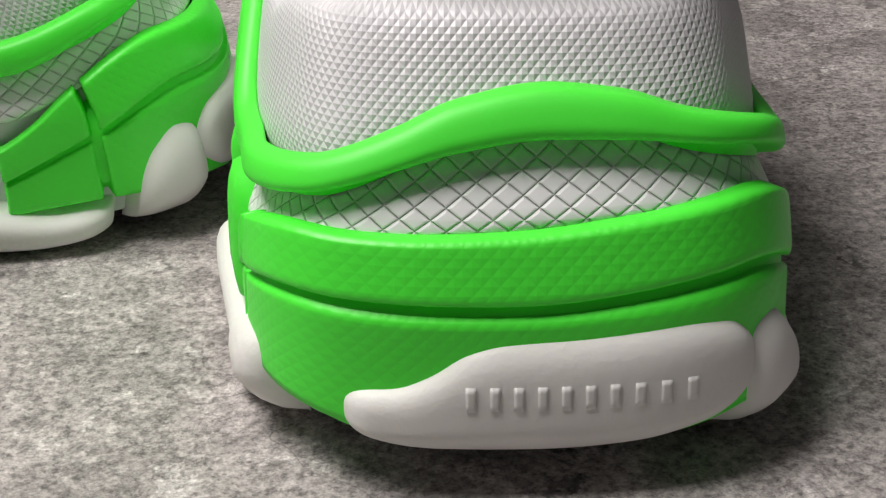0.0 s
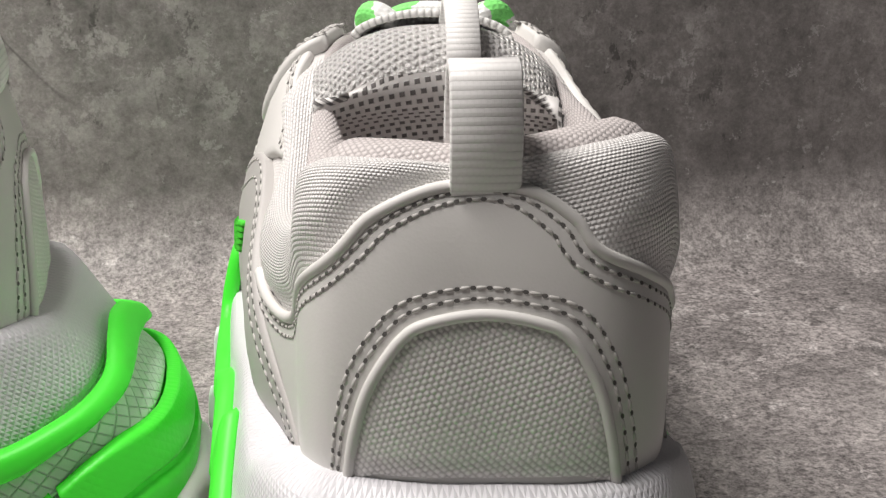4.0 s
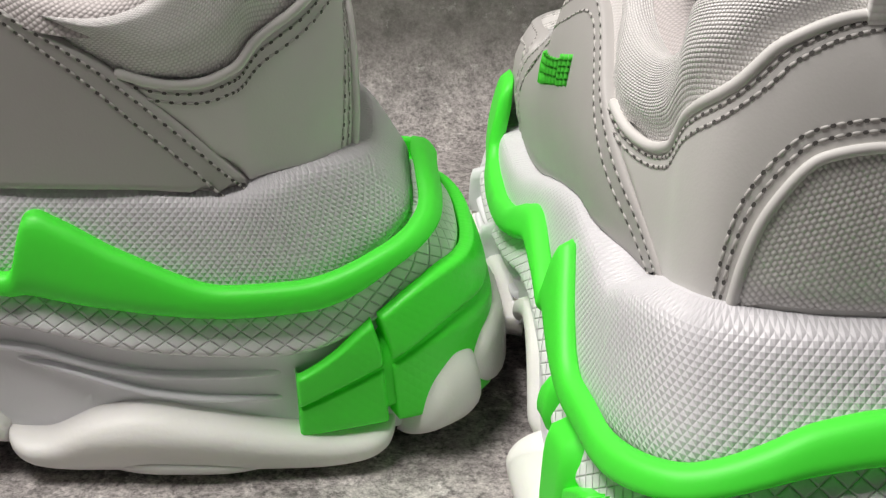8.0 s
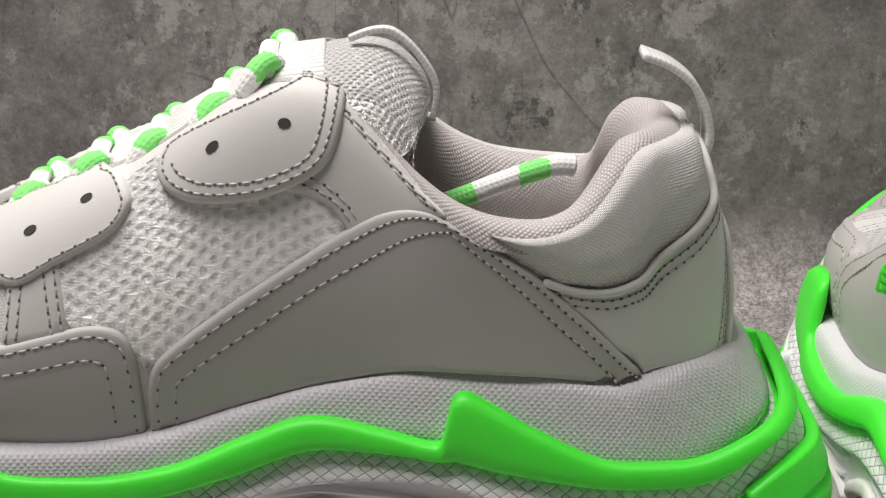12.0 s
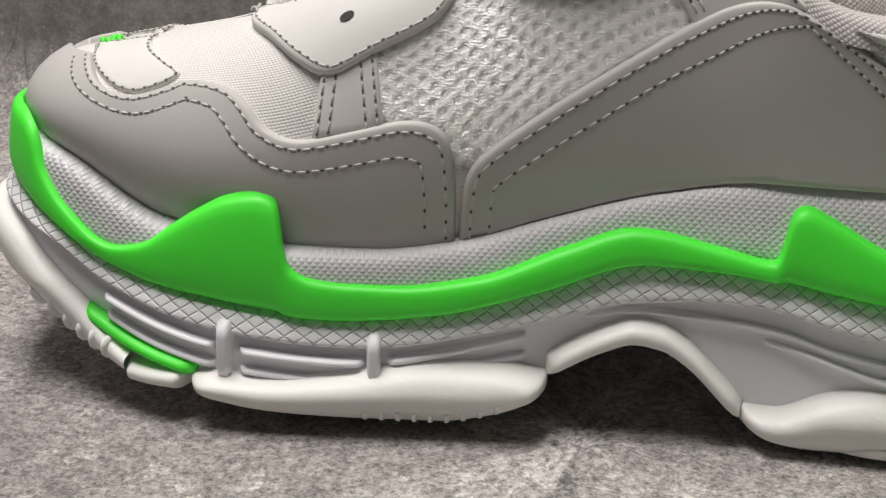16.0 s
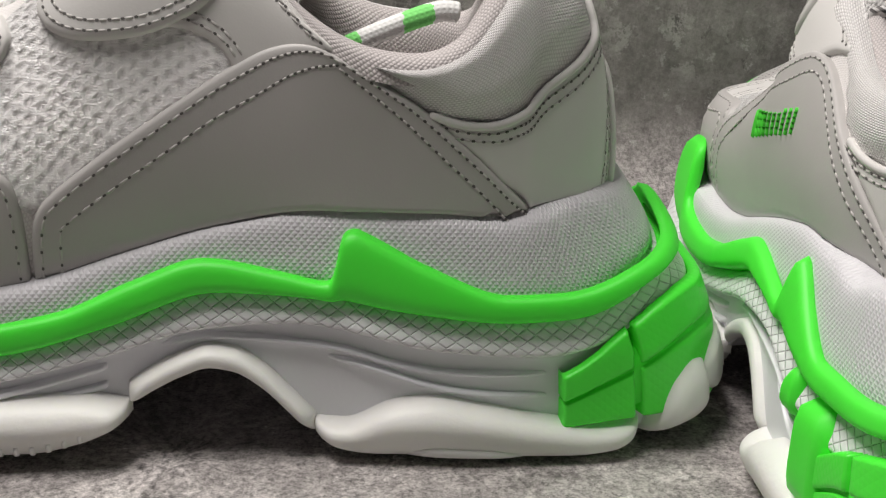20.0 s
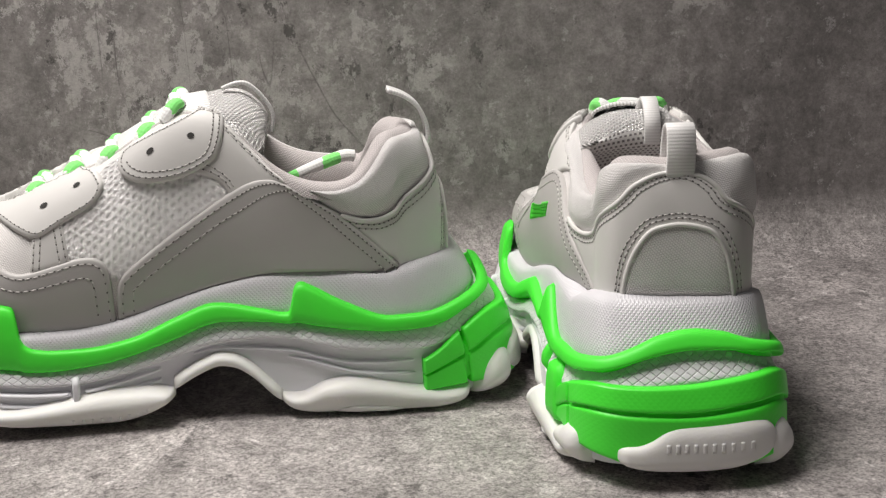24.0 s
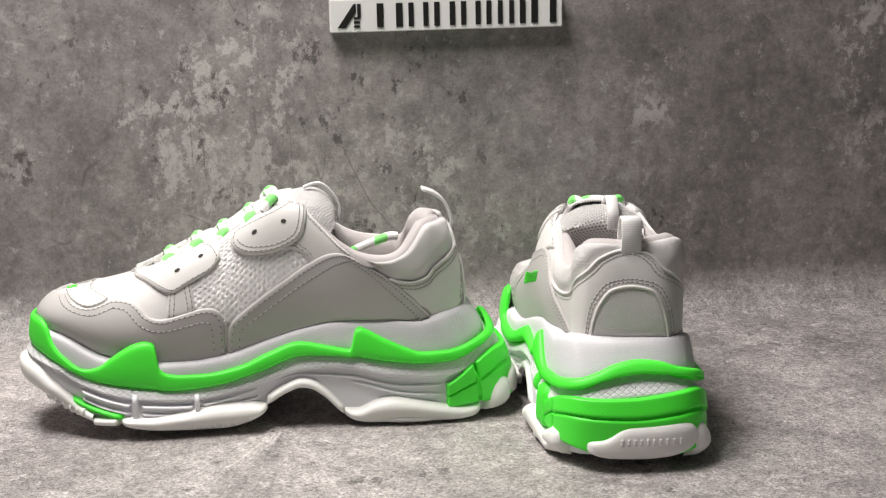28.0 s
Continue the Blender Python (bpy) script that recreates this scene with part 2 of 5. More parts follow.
def open_mesh(name, light, dark, pitch, depth):
    """Spacer mesh: staggered rows of small open holes."""
    mat, tree, bsdf = nodes_of(name)
    u, v = uv_axes(tree, 8.0, 1.0 / pitch)
    row = math_node(tree, "MULTIPLY", math_node(tree, "FLOOR", v), 0.5)
    a = tri_wave(tree, math_node(tree, "ADD", u, row))
    b = tri_wave(tree, v)
    hole = ramp(tree, math_node(tree, "MINIMUM", a, b), [(0.42, 0.0), (0.62, 1.0)])
    col = mix_colour(tree, hole, light + (1,), dark + (1,))
    tree.links.new(col, bsdf.inputs["Base Color"])
    bsdf.inputs["Roughness"].default_value = 0.5
    bump_into(tree, bsdf, math_node(tree, "SUBTRACT", 1.0, hole), 0.9, depth)
    return mat


def lace_mat(name):
    mat, tree, bsdf = nodes_of(name)
    u, v = uv_axes(tree, 0.0, 1.0)
    co = tree.nodes.new("ShaderNodeTexCoord").outputs["Object"]
    spots = math_node(tree, "ADD", math_node(tree, "PINGPONG", math_node(tree, "DIVIDE", u, 0.011), 1.0), math_node(tree, "MULTIPLY", noise_of(tree, co, 240.0, 2.0), 0.7))
    col = mix_colour(tree, ramp(tree, spots, [(0.98, 0.0), (1.42, 1.0)]), (0.88, 0.89, 0.87, 1), (0.26, 0.88, 0.22, 1))
    tree.links.new(col, bsdf.inputs["Base Color"])
    bsdf.inputs["Roughness"].default_value = 0.75
    braid = math_node(tree, "MULTIPLY", tri_wave(tree, math_node(tree, "DIVIDE", u, 0.0016)), tri_wave(tree, math_node(tree, "DIVIDE", v, 0.0016)))
    bump_into(tree, bsdf, braid, 0.6, 0.0004)
    return mat


def ribbed(name, light, dark, pitch, depth):
    """Woven tape: rounded ribs across it, each of fine threads."""
    mat, tree, bsdf = nodes_of(name)
    u, v = uv_axes(tree, 0.0, 1.0)
    rib = math_node(tree, "SQRT", tri_wave(tree, math_node(tree, "DIVIDE", v, pitch)))
    row = math_node(tree, "MULTIPLY", math_node(tree, "FLOOR", math_node(tree, "DIVIDE", v, pitch)), 0.5)
    thread = math_node(tree, "SQRT", tri_wave(tree, math_node(tree, "ADD", math_node(tree, "DIVIDE", u, 0.0012), row)))
    height = math_node(tree, "ADD", math_node(tree, "MULTIPLY", rib, 0.7), math_node(tree, "MULTIPLY", math_node(tree, "MULTIPLY", rib, thread), 0.3))
    col = mix_colour(tree, ramp(tree, height, [(0.1, 0.0), (0.7, 1.0)]), dark + (1,), light + (1,))
    tree.links.new(col, bsdf.inputs["Base Color"])
    bsdf.inputs["Roughness"].default_value = 0.5
    bsdf.inputs["Sheen Weight"].default_value = 0.15
    bump_into(tree, bsdf, height, 0.8, depth)
    return mat


def dimpled(name, light, dark, pitch=0.0042):
    """Shiny crinkled knit with slanting rows of soft dimples, their small shadows put into the colour."""
    mat, tree, bsdf = nodes_of(name)
    co = tree.nodes.new("ShaderNodeTexCoord").outputs["Object"]
    u, v = uv_axes(tree, 24.0, 1.0 / pitch)
    wob = math_node(tree, "MULTIPLY", noise_of(tree, co, 300.0, 2.0), 0.35)
    row = math_node(tree, "MULTIPLY", math_node(tree, "FLOOR", v), 0.5)
    a = tri_wave(tree, math_node(tree, "ADD", math_node(tree, "ADD", u, row), wob))
    b = tri_wave(tree, v)
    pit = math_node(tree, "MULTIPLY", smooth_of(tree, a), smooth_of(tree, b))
    mp = tree.nodes.new("ShaderNodeMapping")
    mp.inputs["Rotation"].default_value = (0, radians(20), 0)
    mp.inputs["Scale"].default_value = (0.45, 1.0, 1.3)
    tree.links.new(co, mp.inputs[0])
    fibre = noise_of(tree, mp.outputs[0], 1500.0, 3.0, 0.7)
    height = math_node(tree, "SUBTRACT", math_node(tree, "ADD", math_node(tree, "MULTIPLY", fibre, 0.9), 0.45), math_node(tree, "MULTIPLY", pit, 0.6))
    # shade in the dimples is coloured in, on top of the bump
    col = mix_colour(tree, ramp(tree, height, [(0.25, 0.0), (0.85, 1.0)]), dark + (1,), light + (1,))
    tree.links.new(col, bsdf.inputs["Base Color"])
    bsdf.inputs["Roughness"].default_value = 0.25
    bsdf.inputs["Metallic"].default_value = 0.25
    bsdf.inputs["Sheen Weight"].default_value = 0.2
    bump_into(tree, bsdf, height, 1.0, 0.0012)
    return mat


GREY_LEATHER = leather("grey_leather", (0.525, 0.511, 0.494))
PALE_LEATHER = leather("pale_leather", (0.73, 0.72, 0.695))
VAMP_MESH = weave("vamp_mesh", (0.82, 0.80, 0.78), (0.62, 0.595, 0.58), 0.001, 0.00025, 0.0, 0.5)
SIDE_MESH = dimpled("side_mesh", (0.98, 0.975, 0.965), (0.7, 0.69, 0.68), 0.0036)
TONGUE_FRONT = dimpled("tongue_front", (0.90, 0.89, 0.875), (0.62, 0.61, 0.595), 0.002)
LACE_WEB = ribbed("lace_webbing", (0.90, 0.90, 0.88), (0.52, 0.52, 0.50), 0.0019, 0.0004)
HEEL_MESH = weave("heel_mesh", (0.90, 0.885, 0.865), (0.52, 0.505, 0.485), 0.0013, 0.0005, 45.0, 0.3)
COLLAR_CLOTH = weave("collar_cloth", (0.94, 0.925, 0.91), (0.58, 0.56, 0.55), 0.0014, 0.0006, 0.0, 0.4)
LINING_CLOTH = weave("lining_cloth", (0.66, 0.615, 0.605), (0.34, 0.31, 0.305), 0.0012, 0.0004, 45.0, 0.6)
TONGUE_MESH = open_mesh("tongue_mesh", (0.80, 0.785, 0.765), (0.20, 0.19, 0.185), 0.0026, 0.0006)
WEBBING = ribbed("webbing", (0.88, 0.875, 0.86), (0.70, 0.69, 0.68), 0.0015, 0.0001)
KNURL = knurl("knurled_rubber", (0.76, 0.755, 0.785), 0.00145, 0.00025)
DIAMOND = diamond("diamond_rubber", (0.89, 0.885, 0.91), 0.0052, 0.0034, 0.0007)
WHITE_RUBBER = rubber("white_rubber", (0.88, 0.88, 0.92), 0.42)
OUTSOLE = rubber("outsole_rubber", (0.90, 0.895, 0.865), 0.48, 0.15, 0.0004)
NEON = rubber("neon_green_rubber", (0.085, 0.97, 0.055), 0.5, 0.2, 0.00012)
NEON_TEXTURED = knurl("neon_green_grained_rubber", (0.085, 0.97, 0.055), 0.0021, 0.00006)
NEON_THREAD = rubber("neon_green_thread", (0.10, 0.80, 0.06), 0.6)
THREAD = rubber("thread", (0.56, 0.545, 0.52), 0.5)
LACE = lace_mat("lace_cord")
PLAIN_WHITE = rubber("white_print_board", (0.80, 0.80, 0.79), 0.35)
BLACK_PRINT = rubber("black_print", (0.012, 0.012, 0.012), 0.4)
NEEDLE_HOLE_SHADE = rubber("needle_hole", (0.13, 0.125, 0.118), 0.9)
HOLE_DARK = rubber("eyelet_dark", (0.05, 0.048, 0.045), 0.9)
CONCRETE = concrete_print("concrete_print")


# ---------- mesh helpers ----------
def mesh_ob(name, verts, faces, mat, parent=None, uvs=None, label="", smooth=True):
    me = bpy.data.meshes.new(name)
    me.from_pydata([tuple(map(float, v)) for v in verts], [], faces)
    if uvs is not None:
        layer = me.uv_layers.new(name="UVMap")
        flat = np.zeros((len(me.loops), 2), dtype=np.float32)
        idx = np.zeros(len(me.loops), dtype=np.int32)
        me.loops.foreach_get("vertex_index", idx)
        flat[:] = np.asarray(uvs, dtype=np.float32)[idx]
        layer.data.foreach_set("uv", flat.ravel())
    if smooth:
        me.polygons.foreach_set("use_smooth", [True] * len(me.polygons))
    me.materials.append(mat)
    me.update()
    ob = new(name, me)
    if parent is not None:
        ob.parent = parent
    if label:
        ob["label"] = label
    return ob


def grid_faces(n, m, loop_n=False, flip=False):
    """Faces of n columns by m rows, vertex i * m + j."""
    out = []
    for i in range(n if loop_n else n - 1):
        k = (i + 1) % n
        for j in range(m - 1):
            f = (i * m + j, k * m + j, k * m + j + 1, i * m + j + 1)
            out.append(f[::-1] if flip else f)
    return out


# ---------- backdrop: one printed sheet, floor bent up into a wall ----------
FLOOR_Z, WALL_Y, BEND = -0.0034, 0.262, 0.045


def build_backdrop():
    profile = [(-1.6, FLOOR_Z), (-0.9, FLOOR_Z), (-0.4, FLOOR_Z), (-0.1, FLOOR_Z), (WALL_Y - BEND, FLOOR_Z)]
    for k in range(1, 13):
        ang = radians(90 * k / 12)
        profile.append((WALL_Y - BEND + BEND * math.sin(ang), FLOOR_Z + BEND * (1 - math.cos(ang))))
    profile += [(WALL_Y, 0.3), (WALL_Y, 0.7), (WALL_Y, 1.3)]
    xs = np.linspace(-1.5, 1.6, 24)
    verts, faces = [], []
    for x in xs:
        verts += [(x, y, z) for y, z in profile]
    faces = grid_faces(len(xs), len(profile), flip=False)
    thick = [(x, y + 0.004 * (z > 0.1), z - 0.004 * (z <= 0.1)) for x, y, z in verts]
    faces += [tuple(i + len(verts) for i in f[::-1]) for f in faces]
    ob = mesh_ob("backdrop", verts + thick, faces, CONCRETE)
    tagged(ob, "grey mottled concrete-print backdrop sheet bent from floor to wall", "backdrop", kind="structure")


build_backdrop()


# ---------- the sneaker's form (decimetres: s from heel to toe, u to the inner side, z up) ----------
OUTLINE = [(0.0, 0.0), (0.008, 0.22), (0.055, 0.351), (0.16, 0.433), (0.38, 0.479), (0.75, 0.483), (1.1, 0.46), (1.5, 0.44), (2.0, 0.47), (2.45, 0.5),
           (2.8, 0.465), (3.07, 0.36), (3.22, 0.22), (3.26, 0.08), (3.21, -0.08), (3.03, -0.26), (2.7, -0.44), (2.3, -0.555),
           (1.7, -0.53), (1.1, -0.5), (0.7, -0.475), (0.42, -0.438), (0.2, -0.41), (0.07, -0.335), (0.015, -0.2)]


def catmull(points, per, closed):
    p = np.array(points, float)
    n = len(p)
    out = []
    for i in range(n if closed else n - 1):
        a, b, c, d = (p[(i + k) % n] if closed else p[min(max(i + k, 0), n - 1)] for k in (-1, 0, 1, 2))
        for t in np.arange(per) / per:
            out.append(0.5 * (2 * b + (c - a) * t + (2 * a - 5 * b + 4 * c - d) * t * t + (3 * b - a - 3 * c + d) * t**3))
    if not closed:
        out.append(p[-1])
    return np.array(out)


def pchip(xs, ys):
    """A smooth curve through points that does not overshoot."""
    xs, ys = np.asarray(xs, float), np.asarray(ys, float)
    keep = np.concatenate([[True], np.diff(xs) > 1e-6])
    xs, ys = xs[keep], ys[keep]
    h = np.diff(xs)
    d = np.diff(ys) / h
    m = np.zeros(len(xs))
    same = d[:-1] * d[1:] > 0
    w1, w2 = 2 * h[1:] + h[:-1], h[1:] + 2 * h[:-1]
    with np.errstate(divide="ignore", invalid="ignore"):
        m[1:-1] = np.where(same, (w1 + w2) / (w1 / d[:-1] + w2 / d[1:]), 0)
    m[0], m[-1] = d[0], d[-1]

    def at(x):
        x = np.clip(x, xs[0], xs[-1])
        i = np.clip(np.searchsorted(xs, x) - 1, 0, len(xs) - 2)
        t = (x - xs[i]) / h[i]
        return (ys[i] * (1 + 2 * t) * (1 - t) ** 2 + h[i] * m[i] * t * (1 - t) ** 2
                + ys[i + 1] * t * t * (3 - 2 * t) + h[i] * m[i + 1] * t * t * (t - 1))

    return at


RING = catmull(OUTLINE, 40, True)
TOE_I = int(np.argmax(RING[:, 0]))
MED = RING[: TOE_I + 1]
LAT = np.concatenate([RING[:1], RING[TOE_I:][::-1]])


def arc_of(line):
    return np.concatenate([[0], np.cumsum(np.linalg.norm(np.diff(line, axis=0), axis=1))])


ARC_M, ARC_L = arc_of(MED), arc_of(LAT)
A_MED, A_LAT = ARC_M[-1], ARC_L[-1]


def outline_at(a):
    """Point and outward normal of the outline at the signed arc a: 0 at the heel, + inner side, - outer side."""
    a = np.asarray(a, float)

    def at(x):
        m = np.stack([np.interp(x, ARC_M, MED[:, k]) for k in (0, 1)], -1)
        l = np.stack([np.interp(-x, ARC_L, LAT[:, k]) for k in (0, 1)], -1)
        return np.where((x >= 0)[..., None], m, l)

    p = at(a)
    d = at(np.minimum(a + 0.03, A_MED)) - at(np.maximum(a - 0.03, -A_LAT))
    d /= np.linalg.norm(d, axis=-1, keepdims=True) + 1e-9
    return p, np.stack([-d[..., 1], d[..., 0]], -1) * np.array([1.0, 1.0])


def arc_in(s):
    return float(np.interp(s, MED[:, 0], ARC_M))


def arc_out(s):
    return -float(np.interp(s, LAT[:, 0], ARC_L))


def outer_s(s):
    """The outer side's pieces sit nearer to the heel than the inner side's."""
    return float(np.interp(s, [0, 0.45, 1.1, 2.5, 3.26], [0, 0.42, 0.88, 2.15, 3.26]))


def arc_out_piece(s):
    return arc_out(outer_s(s))


def arc_heel(u):
    """Arc of the point of the heel's back that lies u to the inner side."""
    if u >= 0:
        k = int(len(ARC_M) * 0.22)
        return float(np.interp(u, MED[:k, 1], ARC_M[:k]))
    k = int(len(ARC_L) * 0.2)
    return -float(np.interp(-u, -LAT[:k, 1], ARC_L[:k]))


def smooth01(x):
    x = np.clip(x, 0, 1)
    return x * x * (3 - 2 * x)


SIDE_Z, SIDE_F = (-0.05, 0.0, 0.1, 0.3, 0.45, 0.6, 0.75, 1.0), (-0.02, 0.01, 0.03, 0.02, 0.0, -0.03, -0.06, -0.09)
HEEL_Z, HEEL_S = (-0.05, 0.0, 0.1, 0.3, 0.45, 0.6, 0.75, 1.0), (0.04, 0.0, -0.02, 0.0, 0.05, 0.13, 0.21, 0.3)
TOE_Z, TOE_F = (-0.05, 0.0, 0.1, 0.3, 0.45, 0.6, 0.75, 1.0), (-0.2, -0.14, -0.07, 0.02, 0.04, 0.02, 0.0, -0.06)


def wall(a, z, out=0.0):
    """A point of the sole's side wall at arc a and height z, pushed out."""
    a, z = np.broadcast_arrays(np.asarray(a, float), np.asarray(z, float))
    p, n = outline_at(a)
    s = p[..., 0]
    heel, toe = smooth01((0.75 - s) / 0.6), smooth01((s - 2.75) / 0.4)
    f = (1 - toe) * np.interp(z, SIDE_Z, SIDE_F) * (1 - 0.5 * heel) + toe * np.interp(z, TOE_Z, TOE_F)
    q = p + n * (f + out)[..., None]
    q[..., 0] += heel * np.interp(z, HEEL_Z, HEEL_S)
    return np.concatenate([q, z[..., None]], -1)


def level(rows, toe, heel_rows, blur=0.02):
    """A height as a function of the arc: rows (s, z) hold for both sides, heel_rows (u, z) for the heel's back."""
    keys = []
    for s, z in rows:
        keys += [(arc_in(s), z), (arc_out_piece(s), z)]
    keys += [(arc_heel(u), z) for u, z in heel_rows]
    keys += [(A_MED, toe), (-A_LAT, toe)]
    keys.sort()
    xs, zs = np.array(keys).T
    fine = np.linspace(-A_LAT, A_MED, 3000)
    val = pchip(xs, zs)(fine)
    w = max(1, int(blur / (fine[1] - fine[0])))
    ker = np.hanning(2 * w + 3)
    ker /= ker.sum()
    val = np.convolve(np.pad(val, w + 1, mode="edge"), ker, mode="valid")
    return lambda a: np.interp(a, fine, val)


UPPER_LOW = level([(3.1, 0.67), (2.78, 0.51), (2.44, 0.47), (2.2, 0.47), (1.97, 0.5), (1.7, 0.58), (1.42, 0.66), (1.16, 0.71),
                   (0.87, 0.71), (0.6, 0.69), (0.42, 0.72)], 0.72, [(0.3, 0.755), (0.0, 0.75), (-0.3, 0.755)], 0.06)
GREEN_TOP = level([(3.2, 0.76), (3.15, 0.72), (3.11, 0.62), (3.03, 0.52), (2.9, 0.44), (2.82, 0.457), (2.74, 0.515), (2.66, 0.57), (2.58, 0.61), (2.5, 0.625), (2.455, 0.61), (2.435, 0.57), (2.43, 0.47),
                   (2.405, 0.425), (2.36, 0.4), (2.25, 0.387), (2.13, 0.385), (1.9, 0.42), (1.67, 0.51), (1.48, 0.567), (1.25, 0.53), (1.13, 0.508), (1.105, 0.515),
                   (1.096, 0.6), (1.08, 0.645), (1.05, 0.657), (1.0, 0.637), (0.85, 0.56), (0.6, 0.475), (0.42, 0.48)], 0.77,
                  [(0.36, 0.575), (0.28, 0.6), (0.18, 0.632), (0.05, 0.645), (-0.1, 0.622), (-0.2, 0.58), (-0.28, 0.547), (-0.325, 0.53)])
GREEN_LOW = level([(3.08, 0.475), (2.93, 0.39), (2.69, 0.315), (2.29, 0.274), (2.05, 0.295), (1.74, 0.375), (1.44, 0.465),
                   (1.22, 0.46), (0.93, 0.415), (0.6, 0.39), (0.4, 0.40)], 0.57, [(0.36, 0.525), (0.2, 0.552), (0.05, 0.557), (-0.1, 0.54), (-0.25, 0.497), (-0.325, 0.47)], 0.05)
DIAMOND_LOW = level([(3.1, 0.44), (2.93, 0.33), (2.58, 0.225), (2.21, 0.2), (1.81, 0.27), (1.51, 0.35), (1.21, 0.375), (0.81, 0.30), (0.5, 0.28)], 0.5,
                    [(0.3, 0.43), (0.0, 0.405), (-0.3, 0.385)], 0.08)
SOLE_LOW = level([(3.15, 0.29), (3.0, 0.19), (2.85, 0.12), (2.6, 0.06), (1.85, 0.07), (1.7, 0.13), (1.47, 0.26), (1.3, 0.19), (1.17, 0.06), (1.05, 0.02), (0.4, 0.02)],
                 0.34, [(0.2, 0.06), (-0.2, 0.06)], 0.08)


def key_curve(keys):
    """keys (arc, values...) to a function of the arc."""
    keys = sorted(keys)
    xs = np.array([k[0] for k in keys])
    vs = np.array([k[1:] for k in keys], float)
    fine = np.linspace(xs[0], xs[-1], 1200)
    cols = []
    for k in range(vs.shape[1]):
        v = pchip(xs, vs[:, k])(fine)
        ker = np.hanning(41)
        ker /= ker.sum()
        cols.append(np.convolve(np.pad(v, 20, mode="edge"), ker, mode="valid"))
    return lambda a: np.stack([np.interp(a, fine, c) for c in cols], -1)


RIM = [(0.0, 0.44, 0.0, 1.325), (0.012, 0.455, 0.13, 1.335), (0.09, 0.5, 0.23, 1.345), (0.3, 0.58, 0.31, 1.345), (0.5, 0.66, 0.36, 1.26), (0.68, 0.75, 0.385, 1.155),
       (0.85, 0.87, 0.395, 1.115), (1.0, 1.0, 0.395, 1.13), (1.15, 1.12, 0.37, 1.19), (1.3, 1.26, 0.32, 1.31), (1.45, 1.42, 0.25, 1.47),
       (1.6, 1.57, 0.215, 1.485), (1.8, 1.76, 0.2, 1.405), (2.0, 1.96, 0.19, 1.27), (2.3, 2.25, 0.16, 1.14), (2.48, 2.45, 0.1, 1.045),
       (2.62, 2.58, 0.02, 1.005), (2.72, 2.66, 0.0, 0.982), (2.95, 2.82, 0.0, 0.945), (3.1, 2.93, 0.0, 0.918)]


def outer_rim(b, s, u, z):
    """The collar's outer side is padded: its crest lies further in and nearer to the heel."""
    pad = float(np.interp(b, [0.3, 0.55, 1.1, 1.45], [0, 1, 1, 0]))
    back = float(np.interp(b, [0.35, 0.8, 1.2], [0, 1, 0]))
    drop = float(np.interp(b, [0.0, 0.3, 0.5, 0.68, 0.85], [0, 0.055, 0.08, 0.035, 0]))
    tuck = float(np.interp(b, [0.0, 0.3, 0.5, 0.7], [0, 0.04, 0.03, 0]))
    return arc_out(b), s - 0.1 * back - 0.5 * tuck, -(u - 0.09 * pad - tuck), z - drop


TOP_EDGE = key_curve([(arc_in(b), s, u + 0.04 * min(1, b / 0.2) * (b < 1.2), z) for b, s, u, z in RIM] + [outer_rim(*key) for key in RIM[1:]]
                     + [(A_MED, 3.0, 0.0, 0.9), (-A_LAT, 3.0, 0.0, 0.9)])


def upper(a, h):
    """A point of the upper: h = 0 at the sole, 1 at the collar, the lacing's edge or the middle of the toe."""
    a, h = np.broadcast_arrays(np.asarray(a, float), np.asarray(h, float))
    s = outline_at(a)[0][..., 0]
    low = wall(a, UPPER_LOW(a) - 0.03, -0.005 - (0.085 - 0.055 * smooth01(a / 0.35)) * smooth01((0.95 - s) / 0.45))
    low[..., 0] += 0.06 * np.clip(np.abs(low[..., 1]) / 0.4, 0, 1) ** 2 * smooth01((0.55 - s) / 0.3)
    top = TOP_EDGE(a)
    toe = smooth01((s - 2.5) / 0.5)
    heel = smooth01((0.6 - s) / 0.5)
    ang = np.clip(h, 0, 1) * math.pi / 2
    eh = 0.85 - 0.1 * toe + 0.25 * heel + 0.3 * (a < 0) * smooth01((s - 1.3) / 0.5)
    across = np.maximum(np.cos(ang), 1e-4) ** eh * (1 - 0.2 * (1 - 0.8 * heel) * np.clip(1 - h / 0.34, 0, 1) ** 2)
    rise = np.sin(ang) ** (1.0 + 0.12 * heel)
    xy = top[..., :2] + (low[..., :2] - top[..., :2]) * across[..., None]
    z = low[..., 2] + (top[..., 2] - low[..., 2]) * rise
    return np.concatenate([xy, z[..., None]], -1)


def upper_normal(a, h):
    d = 0.012
    da = upper(np.minimum(a + d, A_MED), h) - upper(np.maximum(a - d, -A_LAT), h)
    dh = upper(a, np.minimum(h + d, 1)) - upper(a, np.maximum(h - d, 0))
    n = np.cross(dh, da)
    n /= np.linalg.norm(n, axis=-1, keepdims=True) + 1e-9
    return n


GRID_A = np.linspace(-A_LAT, A_MED, 520)
GRID_H = np.linspace(0, 1, 70)
GRID = upper(GRID_A[:, None], GRID_H[None, :])
SKIN_H = 0.95


